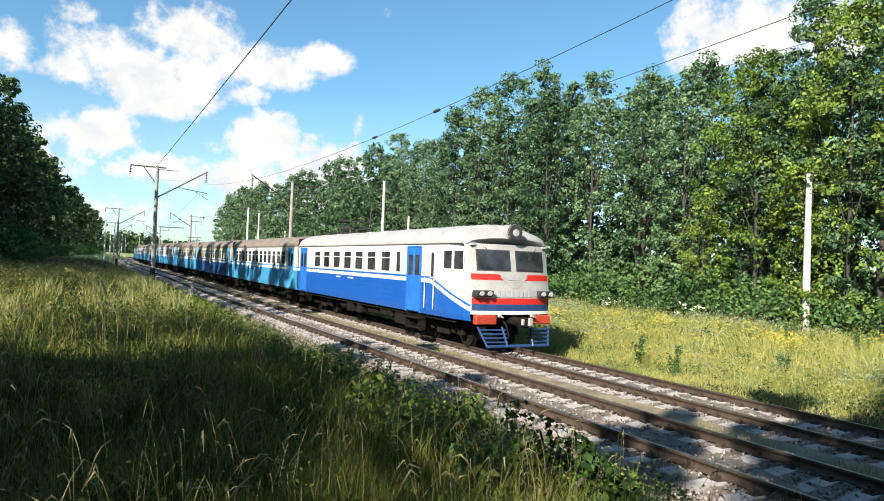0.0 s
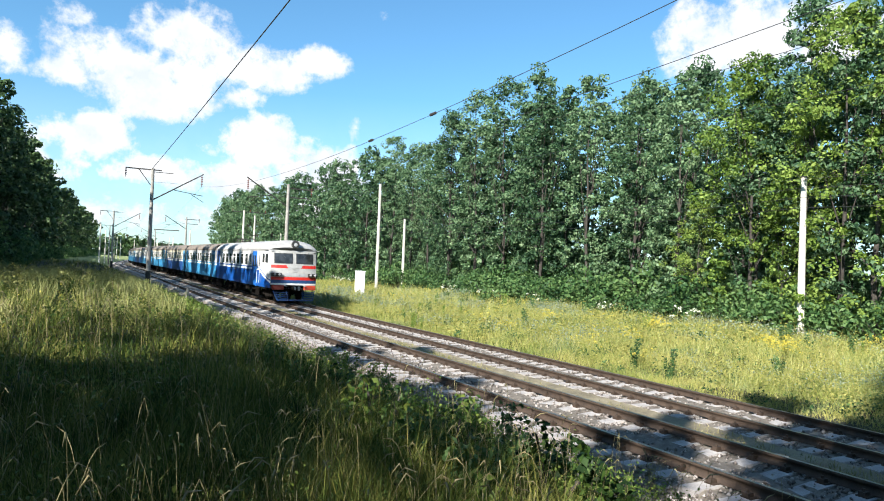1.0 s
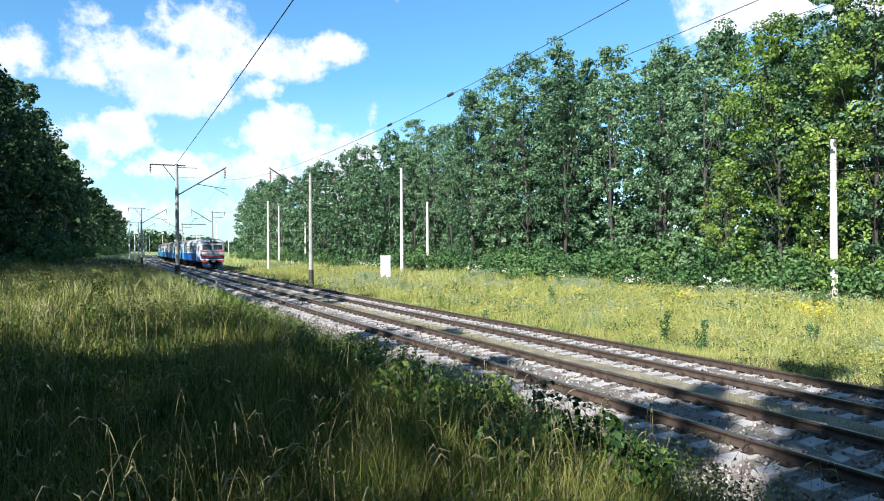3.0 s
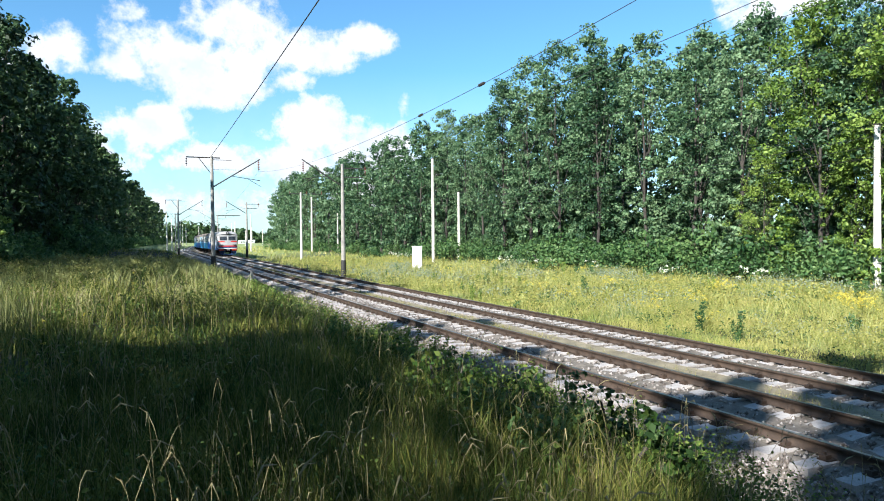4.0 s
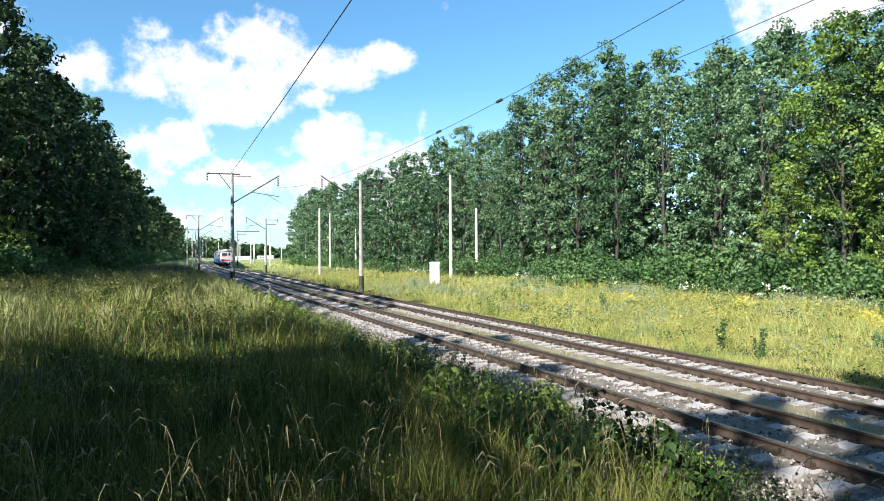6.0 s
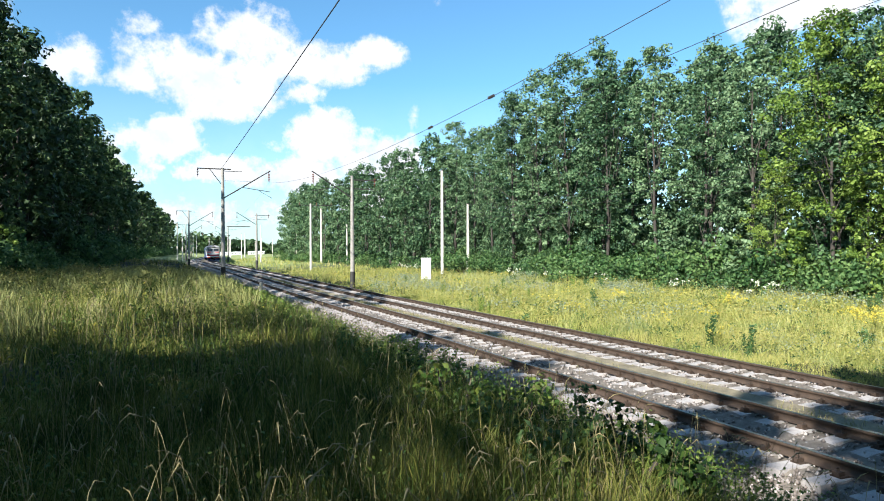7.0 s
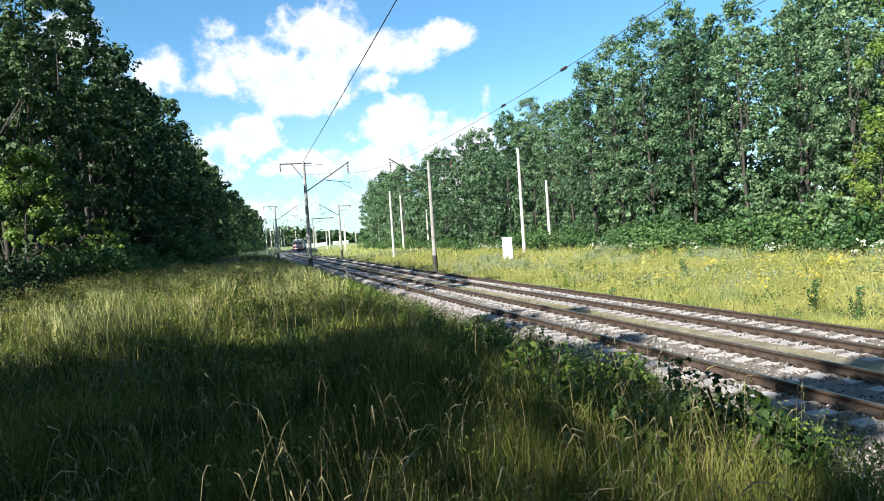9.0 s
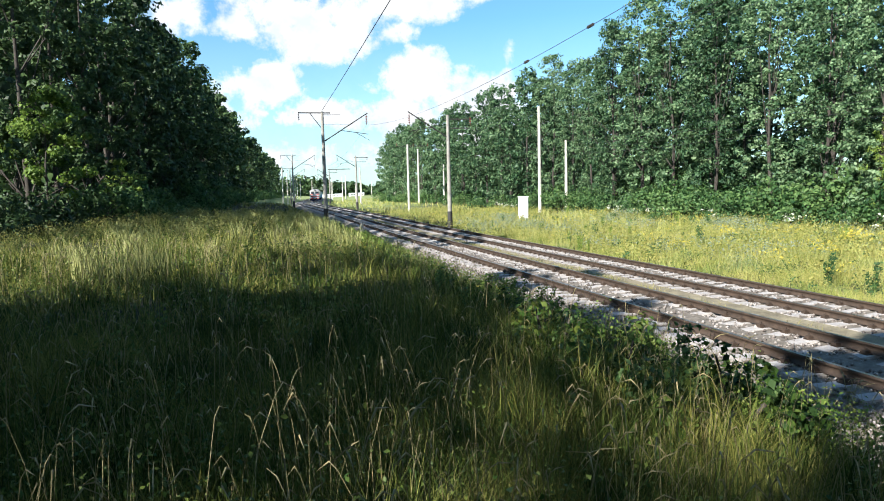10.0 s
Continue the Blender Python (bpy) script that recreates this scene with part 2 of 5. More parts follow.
def stone_material():
    m, nt, b = material("crushed_stone", 0.95)
    g = geo(nt)
    f = mathn(nt, "ADD", mathn(nt, "MULTIPLY", g.outputs["Random Per Island"], 0.7), mathn(nt, "MULTIPLY", noisen(nt, g.outputs["Position"], 0.5, 3), 0.4))
    nt.links.new(ramp(nt, f, [(0.15, (0.07, 0.058, 0.05)), (0.5, (0.165, 0.14, 0.125)), (0.85, (0.37, 0.335, 0.31))]), b.inputs["Base Color"])
    bump(nt, b, noisen(nt, g.outputs["Position"], 70, 2), 0.5, 0.01)
    return m


M_STONE = stone_material()

# ---------------------------------------------------------------- mesh helpers


def mesh_np(name, verts, faces, mat=None, smooth=False):
    """A mesh from arrays: verts (n, 3) and a list of (m, k) index arrays."""
    me = bpy.data.meshes.new(name)
    verts = np.asarray(verts, np.float32).reshape(-1, 3)
    faces = [np.asarray(f, np.int32) for f in (faces if isinstance(faces, list) else [faces]) if len(f)]
    loops = np.concatenate([f.ravel() for f in faces])
    sizes = np.concatenate([np.full(len(f), f.shape[1], np.int32) for f in faces])
    me.vertices.add(len(verts))
    me.vertices.foreach_set("co", verts.ravel())
    me.loops.add(len(loops))
    me.loops.foreach_set("vertex_index", loops)
    me.polygons.add(len(sizes))
    me.polygons.foreach_set("loop_start", np.concatenate([[0], np.cumsum(sizes)[:-1]]).astype(np.int32))
    me.polygons.foreach_set("loop_total", sizes)
    me.update(calc_edges=True)
    if smooth:
        me.polygons.foreach_set("use_smooth", np.ones(len(sizes), bool))
    if mat:
        me.materials.append(mat)
    return me


def to_mesh(name, bm, mat, smooth=False):
    bmesh.ops.recalc_face_normals(bm, faces=bm.faces)
    me = bpy.data.meshes.new(name)
    bm.to_mesh(me)
    bm.free()
    for mm in (mat if isinstance(mat, (list, tuple)) else [mat]):
        me.materials.append(mm)
    if smooth:
        for p in me.polygons:
            p.use_smooth = True
    return me


def part(name, bm, mat, parent, label=""):
    """One bmesh as one mesh object under a thing or part."""
    ob = new(name, to_mesh(name, bm, mat))
    ob.parent = parent
    return tagged(ob, label)


def box(bm, cx, cy, cz, sx, sy, sz, bevel=0.0, turn=None, mat=0):
    r = bmesh.ops.create_cube(bm, size=1.0)
    vs = r["verts"]
    bmesh.ops.scale(bm, vec=(sx, sy, sz), verts=vs)
    if bevel:
        es = list({e for v in vs for e in v.link_edges})
        out = bmesh.ops.bevel(bm, geom=es, offset=bevel, segments=1, affect="EDGES")
        vs = list({v for f in out["faces"] for v in f.verts} | {v for v in vs if v.is_valid})
        vs = [v for v in vs if v.is_valid]
    if turn is not None:
        bmesh.ops.transform(bm, matrix=turn, verts=vs)
    bmesh.ops.translate(bm, vec=(cx, cy, cz), verts=vs)
    for f in {f for v in vs for f in v.link_faces}:
        f.material_index = mat
    return vs


def rod(bm, a, b, r1, r2=None, seg=8):
    """A straight tapered bar from a to b."""
    a, b = Vector(a), Vector(b)
    r2 = r1 if r2 is None else r2
    out = bmesh.ops.create_cone(bm, cap_ends=True, segments=seg, radius1=r1, radius2=r2, depth=(b - a).length)
    m = Matrix.Translation((a + b) / 2) @ (b - a).to_track_quat("Z", "Y").to_matrix().to_4x4()
    bmesh.ops.transform(bm, matrix=m, verts=out["verts"])
    return out["verts"]


def loft(bm, rings, close=False, mat=0):
    rows = [[bm.verts.new(p) for p in ring] for ring in rings]
    for a, b in zip(rows, rows[1:]):
        n = len(a)
        for i in range(n - (0 if close else 1)):
            f = bm.faces.new((a[i], a[(i + 1) % n], b[(i + 1) % n], b[i]))
            f.material_index = mat
    return rows


def tube_path(points, r, seg=6):
    """Vertices and faces of a round tube along points."""
    pts = [Vector(p) for p in points]
    vs, fs = [], []
    for i, p in enumerate(pts):
        d = (pts[min(i + 1, len(pts) - 1)] - pts[max(i - 1, 0)]).normalized()
        up = Vector((0, 0, 1)) if abs(d.z) < 0.9 else Vector((1, 0, 0))
        s = d.cross(up).normalized()
        u = s.cross(d)
        rr = r[i] if isinstance(r, (list, tuple)) else r
        for k in range(seg):
            a = 2 * math.pi * k / seg
            vs.append(p + s * math.cos(a) * rr + u * math.sin(a) * rr)
    for i in range(len(pts) - 1):
        for k in range(seg):
            fs.append((i * seg + k, i * seg + (k + 1) % seg, (i + 1) * seg + (k + 1) % seg, (i + 1) * seg + k))
    return vs, fs


def join(parts_):
    vs, q, t, o = [], [], [], 0
    for V, Fs in parts_:
        vs.append(V)
        for f in Fs:
            (t if f.shape[1] == 3 else q).append(f + o)
        o += len(V)
    return np.concatenate(vs), [np.concatenate(a) for a in (q, t) if a]


def empty(name, m=None):
    ob = new(name)
    ob.empty_display_size = 0.2
    if m is not None:
        ob.matrix_basis = m
    return ob


# ---------------------------------------------------------------- lie of the land
X_RAIL = (7.612, 9.132, 11.73, 13.25)      # the four rails, metres right of the camera's line
Z_FAR = -0.215                             # the far track lies lower
C_NEAR, C_FAR = 8.372, 12.49


def bend(y):
    """Sideways run of the line: a slight drift, then the curve."""
    y = np.asarray(y, float)
    k = np.clip((y - 70) / 70, 0, 1)
    return -0.6 * k * k * (3 - 2 * k) + (np.clip(y, 165, 225) - 165) ** 2 / 1500.0 + 0.08 * np.maximum(y - 225, 0.0)


def rise(y):
    y = np.asarray(y, float)
    return np.interp(y, [-50, 40, 55, 120, 300, 460], [0, 0, 0.04, 0.36, 0.70, 0.9])


def wave(x, y):
    return (0.10 * np.sin(x * 0.55 + 1.3) * np.cos(y * 0.41) + 0.06 * np.sin(x * 1.3 + y * 0.9) + 0.05 * np.cos(y * 1.7 - x * 0.6)
            + 0.16 * np.sin(x * 0.11 + 0.5) * np.sin(y * 0.075 + 1.0))


def land(x, y):
    """Height of the ground."""
    x, y = np.asarray(x, float), np.asarray(y, float)
    xx = x - bend(y)
    base = np.interp(xx, [-60, -14, -3, 0.5, 2.5, 4.2, 5.4, 6.2, 13.6, 14.8, 16.5, 19, 26, 34, 60],
                     [1.3, 1.1, 0.95, 0.9, 0.68, 0.1, -0.5, -0.85, -0.85, -0.7, -0.75, -0.7, -0.45, -0.1, 0.3])
    quiet = np.interp(xx, [4.0, 6, 14, 17], [1, 0.05, 0.05, 1])
    return base + rise(y) + wave(x, y) * quiet

# ---------------------------------------------------------------- ground
def axis(parts):
    return np.concatenate([np.linspace(a, b, n, endpoint=False) for a, b, n in parts] + [[parts[-1][1]]])


def grid_mesh(name, xs, ys, zf, mat):
    X, Y = np.meshgrid(xs, ys)
    Z = zf(X, Y)
    nx = len(xs)
    i = (np.arange(len(ys) - 1)[:, None] * nx + np.arange(nx - 1)[None]).ravel()
    return mesh_np(name, np.stack([X, Y, Z], -1), np.stack([i, i + 1, i + nx + 1, i + nx], -1), mat, True)


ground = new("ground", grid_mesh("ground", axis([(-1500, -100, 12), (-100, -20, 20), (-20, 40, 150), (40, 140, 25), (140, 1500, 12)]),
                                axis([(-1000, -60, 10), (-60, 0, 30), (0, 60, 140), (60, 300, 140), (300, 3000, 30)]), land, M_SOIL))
tagged(ground, "grassy earth of a shallow railway cutting", "ground", kind="structure")


def track_profile(name, prof, ys, mat, zoff=0.0):
    """A strip of cross-section prof (x, z) carried along the line."""
    P = np.array(prof, float)
    Y = np.asarray(ys, float)[:, None]
    X = P[None, :, 0] + bend(Y)
    Z = P[None, :, 1] + rise(Y) + zoff
    n = len(P)
    V = np.stack([X, np.broadcast_to(Y, X.shape), Z], -1)
    i = (np.arange(len(ys) - 1)[:, None] * n + np.arange(n - 1)[None]).ravel()
    return mesh_np(name, V, np.stack([i, i + 1, i + n + 1, i + n], -1), mat)


YS = axis([(-40, 60, 200), (60, 160, 50), (160, 460, 75)])


def bed_mesh():
    xs = axis([(5.4, 7.0, 10), (7.0, 13.9, 34), (13.9, 15.6, 7)])
    prof = np.interp(xs, [5.4, 5.75, 6.85, 7.2, 9.45, 10.0, 10.6, 11.2, 13.9, 14.3, 15.2, 15.6],
                     [-1.1, -0.86, -0.30, -0.195, -0.195, -0.33, -0.50, -0.41, -0.41, -0.49, -0.85, -1.1])
    Y = YS[:, None]
    rnd = np.random.default_rng(3).normal(0, 0.02, (len(YS), len(xs)))
    X = xs[None] + bend(Y)
    Z = prof[None] + rise(Y) + rnd
    n = len(xs)
    i = (np.arange(len(YS) - 1)[:, None] * n + np.arange(n - 1)[None]).ravel()
    return mesh_np("ballast_bed", np.stack([X, np.broadcast_to(Y, X.shape), Z], -1), np.stack([i, i + 1, i + n + 1, i + n], -1), M_BALLAST, True)


ballast = tagged(new("ballast_bed", bed_mesh()), "grey-brown crushed stone bed under two tracks", "ballast", kind="structure")

STRIP = [(9.55, -0.27), (9.8, -0.26), (10.1, -0.33), (10.6, -0.46), (11.0, -0.40), (11.2, -0.43)]
strip = new("earth_strip", track_profile("earth_strip", [(x, z + 0.025) for x, z in STRIP], YS, M_EARTH))
tagged(strip, "trodden tan earth between the two tracks", "earth", kind="structure")

RAIL_PROF = [(-0.066, -0.152), (-0.066, -0.142), (-0.012, -0.126), (-0.010, -0.05), (-0.036, -0.038), (-0.037, -0.006), (-0.030, 0.0)]
RAIL_PROF = RAIL_PROF + [(-x, z) for x, z in RAIL_PROF[::-1]] + [RAIL_PROF[0]]
TRACKS = []
for c, z, what in ((C_NEAR, 0.0, "near"), (C_FAR, Z_FAR, "far")):
    tr = tagged(empty("railway_track"), "broad-gauge track with rusty rails on concrete sleepers", "railway track", "parallel tracks", "structure")
    TRACKS.append(tr)
    for s in (-0.76, 0.76):
        r = new("rail", track_profile("rail", [(c + s + x, zz) for x, zz in RAIL_PROF], YS, M_RAIL, z))
        r.parent = tr
        tagged(r, "rusty steel rail")
        h = new("running_surface", track_profile("running_surface", [(c + s - 0.030, 0.0025), (c + s + 0.030, 0.0025)], YS, M_HEAD, z))
        h.parent = r
        tagged(h, "worn shiny rail head")


# ---------------------------------------------------------------- masts and poles
def mast(x, y, h, kind="left", tip=(0, 0), fence_z=None):
    """Concrete catenary mast with its inclined bracket; tip: where the bracket ends, from the mast's foot."""
    z0 = float(land(x, y)) - 0.2
    m = empty("catenary_mast", pose(x, y, z0))
    H = h - z0
    bm = bmesh.new()
    rod(bm, (0, 0, 0), (0, 0, H), 0.21, 0.13, 14)
    part("pole", bm, M_CONC, m)
    bm = bmesh.new()
    rod(bm, (0, 0, 0), (0, 0, 1.75), 0.225, 0.217, 14)
    part("base_band", bm, M_BLACK, m, "black-painted foot of the mast")
    tx, tz = tip[0], tip[1] - z0
    s = 1 if tx > 0 else -1
    fz = tz - abs(tx) * 0.62
    bm = bmesh.new()
    rod(bm, (s * 0.1, 0, fz), (tx, 0, tz), 0.06, 0.05, 8)
    rod(bm, (s * 0.1, 0, H - 1.2), (tx * 0.62, 0, fz + (tz - fz) * 0.6), 0.012, 0.012, 5)
    part("bracket", bm, M_STEEL, m, "inclined steel bracket")
    bm = bmesh.new()
    for k in range(5):
        rod(bm, (tx * 0.97, 0, tz - 0.35 - k * 0.16), (tx * 0.97, 0, tz - 0.27 - k * 0.16), 0.11, 0.06, 10)
    rod(bm, (tx * 0.97, 0, tz), (tx * 0.97, 0, tz - 1.15), 0.02, 0.02, 5)
    part("insulator", bm, M_INSUL, m, "string of brown insulators")
    bm = bmesh.new()
    az = fz + (tz - fz) * 0.38
    rod(bm, (tx * 0.42, 0, az), (tx * 1.0, 0, az - 0.35), 0.03, 0.03, 6)
    rod(bm, (tx * 0.75, 0, az - 0.25), (tx * 1.03, 0, az - 0.95), 0.022, 0.022, 6)
    part("steady_arm", bm, M_STEEL, m)
    bm = bmesh.new()
    if kind == "portal":
        box(bm, 2.8, 0, H - 0.2, 6.2, 0.14, 0.22)
        box(bm, 1.2, 0, H - 1.1, 2.2, 0.07, 0.09)
    elif kind == "left":
        box(bm, -0.75, 0, H - 0.12, 3.0, 0.09, 0.10)
        rod(bm, (-1.15, 0, H - 0.15), (-0.15, 0, H - 1.5), 0.035, 0.035, 6)
        box(bm, 0.9, 0, H - 0.3, 1.7, 0.05, 0.05)
    else:
        box(bm, 1.0, 0, H - 0.35, 2.6, 0.07, 0.09)
        box(bm, 0.9, 0, H - 1.15, 2.0, 0.07, 0.09)
    part("crossarm", bm, M_STEEL, m, "steel feeder crossarm")
    bm = bmesh.new()
    for k in range(4):
        xx = -2.2 if kind == "left" else 2.1
        rod(bm, (xx, 0, H - 0.3 - k * 0.15), (xx, 0, H - 0.22 - k * 0.15), 0.10, 0.05, 8)
    rod(bm, (-2.2 if kind == "left" else 2.1, 0, H - 0.1), (-2.2 if kind == "left" else 2.1, 0, H - 0.95), 0.015, 0.015, 5)
    part("insulator", bm, M_INSUL, m, "hanging feeder insulator")
    tagged(m, "grey concrete catenary mast with black foot and steel bracket", "catenary mast", "masts along the line")
    return m


MASTS = [(5.2, 65.3, 10.46, "left", (4.35, 10.35)), (4.7, 138.0, 10.75, "left", (4.5, 10.6)), (6.4, 212, 11.0, "left", (4.5, 10.7)),
         (10.5, 285, 11.0, "left", (4.5, 10.7)),
         (15.66, 58.2, 9.35, "right", (-3.6, 9.65)), (15.66, 124, 9.6, "right", (-3.5, 9.75)), (16.6, 192, 9.9, "portal", (-3.4, 9.9)),
         (20.5, 262, 10.2, "right", (-3.4, 10.2))]
for row in MASTS:
    mast(*row)


def line_pole(x, y, h, arm=False, r=0.15):
    z0 = float(land(x, y)) - 0.2
    m = empty("utility_pole", pose(x, y, z0))
    H = h - z0
    bm = bmesh.new()
    rod(bm, (0, 0, 0), (0, 0, H), r * 1.15, r * 0.8, 10)
    part("pole", bm, M_POLE, m)
    bm = bmesh.new()
    box(bm, 0, 0, H + 0.02, r * 1.9, r * 1.9, 0.05, 0.01)
    part("cap", bm, M_STEEL, m)
    if arm:
        bm = bmesh.new()
        box(bm, 0.8, 0, H - 0.25, 5.0, 0.08, 0.10)
        part("crossarm", bm, M_STEEL, m, "steel crossarm")
        for xx in (-1.6, 0.9, 3.1):
            bm = bmesh.new()
            rod(bm, (xx, 0, H - 0.2), (xx, 0, H + 0.15), 0.06, 0.04, 8)
            part("insulator", bm, M_INSUL, m)
    tagged(m, "pale concrete utility pole standing in the meadow", "utility pole", "poles along the meadow")
    return m


for row in [(28.9, 69.0, 11.6, False, 0.17), (29.6, 134, 11.4, False, 0.17), (30.58, 20.2, 7.6, False, 0.16), (31.0, 66.7, 7.75, False, 0.15),
            (31.8, 122, 7.7, False, 0.15), (34.0, 185, 7.7, False, 0.15), (29.4, 15.2, 3.6, False, 0.16), (20.3, 99, 9.76, True, 0.16),
            (23.5, 178, 9.6, False, 0.16), (25.0, 238, 9.0, False, 0.15), (3.0, 158, 9.2, False, 0.15), (5.0, 196, 9.0, False, 0.15), (9.0, 262, 9.0, False, 0.15),
            (14.5, 330, 10.5, False, 0.15), (21, 345, 10, False, 0.15), (31, 350, 9, False, 0.15), (27, 300, 9, False, 0.15), (36, 330, 9, False, 0.15), (40, 300, 9, False, 0.15),
            (33, 300, 11.2, False, 0.15), (37.5, 302, 7.4, False, 0.14), (29.5, 268, 8.6, False, 0.14), (12.6, 318, 10.4, False, 0.15), (44, 296, 8, False, 0.14)]:
    line_pole(*row)


def wire(points, r, label):
    vs, fs = tube_path(points, r, 5)
    return tagged(new("overhead_wire", mesh_np("overhead_wire", [tuple(v) for v in vs], np.array(fs), M_WIRE)), label, "wire", "overhead wires")


def span(p, q, sag, n=14):
    p, q = Vector(p), Vector(q)
    return [p.lerp(q, i / n) - Vector((0, 0, sag * 4 * (i / n) * (1 - i / n))) for i in range(n + 1)]


wire(span((5.1, -8, 10.6), (5.1, 65.3, 10.4), 0.15), 0.022, "feeder wire between mast tops")
for a, b, sag, x1, x2 in ((0, 1, 2.25, 9.42, 9.07), (4, 5, 1.0, 12.17, 12.26)):
    ya, yb = MASTS[a][1], MASTS[b][1]
    za, zb = MASTS[a][4][1] - 1.15, MASTS[b][4][1] - 1.15
    near = wire(span((x1, ya - 66, za - (1.0 if a == 0 else 0.0)), (x1, ya, za), 1.4 if a == 0 else sag, 24), 0.009, "messenger wire over the track")
    if a == 0:
        for yy, zz in ((18.5, 7.34), (23.6, 7.27)):
            bm = bmesh.new()
            rod(bm, (x1, yy - 0.16, zz + 0.004), (x1, yy + 0.16, zz), 0.05, 0.05, 8)
            part("clamp", bm, M_STEEL, near)
    wire(span((x1, ya, za), (x2, yb, zb), sag), 0.006, "messenger wire over the track")
    wire(span((x1, yb, zb), (x2 + 1.5, yb + 70, zb), sag), 0.006, "messenger wire over the track")
    wire([(x1, ya - 66, 6.1), (x1, ya, 6.1), (x2, yb, 6.7), (x2 + 1.5, yb + 70, 6.9)], 0.005, "contact wire over the track")
for dz in (0.1, 0.55, 1.0, 1.5):
    pts = []
    for (xa, yb_, za), (xc, yc, zc) in zip([(31, -35, 7.6), (30.5, 20.3, 7.6), (31.0, 66.7, 7.75), (31.8, 122, 7.7)], [(30.5, 20.3, 7.6), (31.0, 66.7, 7.75), (31.8, 122, 7.7), (34.0, 185, 7.7)]):
        pts += span((xa - 0.17, yb_, za - dz), (xc - 0.17, yc, zc - dz), 0.5, 8)[:-1]
    wire(pts, 0.010, "telephone wire between utility poles")


def relay_cabinet(x, y):
    z0 = float(land(x, y))
    m = empty("relay_cabinet", pose(x, y, z0, 0, 0, -20))
    h = 2.2
    bm = bmesh.new()
    box(bm, 0, 0, 0.1 + h / 2, 0.95, 0.8, h, 0.02)
    part("body", bm, M_CABIN, m)
    bm = bmesh.new()
    box(bm, 0, 0, h + 0.13, 1.05, 0.9, 0.07, 0.015)
    part("lid", bm, M_CABIN, m)
    for s in (-0.235, 0.235):
        bm = bmesh.new()
        box(bm, s, -0.405, 0.1 + h / 2, 0.44, 0.03, h - 0.2, 0.008)
        part("door", bm, M_CABIN, m)
    bm = bmesh.new()
    box(bm, 0.06, -0.43, 1.1, 0.03, 0.04, 0.16)
    part("handle", bm, M_STEEL, m)
    bm = bmesh.new()
    box(bm, 0, 0, 0.05, 1.0, 0.75, 0.3)
    part("plinth", bm, M_CONC, m)
    tagged(m, "white metal relay cabinet standing in long grass", "relay cabinet")


relay_cabinet(24.0, 61.5)

bm = bmesh.new()
rod(bm, (0, 0, 0), (0, 0, 1.3), 0.10, 0.10, 8)
marker = new("marker_post", to_mesh("marker_post", bm, M_CONC))
marker.matrix_basis = pose(5.55, 42, float(land(5.55, 42)))
tagged(marker, "short grey concrete post beside the track", "marker post")

# ---------------------------------------------------------------- trees
def leaves(rng, centres, radii, per, size, flat=0.75):
    """Small folded leaf sprays round clump centres."""
    C = np.repeat(centres, per, 0)
    R = np.repeat(radii, per)
    n = len(C)
    d = rng.normal(size=(n, 3))
    d /= np.linalg.norm(d, axis=1)[:, None]
    r = R * rng.uniform(0.3, 1.0, n) ** 0.55
    P = C + d * r[:, None] * np.array([1, 1, flat])
    nrm = d * 0.95 + rng.normal(size=(n, 3)) * 0.42 + np.array([0, 0, 0.35])
    nrm /= np.linalg.norm(nrm, axis=1)[:, None]
    t = np.cross(nrm, rng.normal(size=(n, 3)))
    t /= np.linalg.norm(t, axis=1)[:, None] + 1e-9
    b = np.cross(nrm, t)
    s = (size * rng.uniform(0.6, 1.35, n))[:, None]
    V = np.stack([P - t * s * 0.5, P + b * s * 0.34 + nrm * s * 0.10, P + t * s * 0.55 - nrm * s * 0.12, P - b * s * 0.34 + nrm * s * 0.06], 1)
    return V.reshape(-1, 3), np.arange(n * 4).reshape(n, 4)


def limb_tubes(rng, h, r0, targets, lean=0.03):
    vs, fs = [], []

    def add(points, radii, seg):
        v, f = tube_path(points, radii, seg)
        o = len(vs)
        vs.extend(tuple(p) for p in v)
        fs.extend(tuple(i + o for i in q) for q in f)
    top = h * 0.86
    trunk = []
    x = y = 0.0
    for i in range(9):
        k = i / 8
        trunk.append((x, y, top * k - 0.3))
        x += rng.normal(0, lean * h / 9)
        y += rng.normal(0, lean * h / 9)
    add(trunk, [r0 * (1.25 if i == 0 else 1) * (1 - 0.85 * i / 8) for i in range(9)], 8)
    for c in targets:
        k = min(max((c[2] / top) * rng.uniform(0.5, 0.8), 0.12), 0.92)
        j = int(k * 8)
        a = Vector(trunk[j])
        e = Vector(c)
        mid = a.lerp(e, 0.5) + Vector((0, 0, -0.06 * (e - a).length))
        rr = r0 * 0.38 * (1 - k * 0.6)
        add([a, mid, e], [rr, rr * 0.6, rr * 0.2], 5)
    return vs, fs


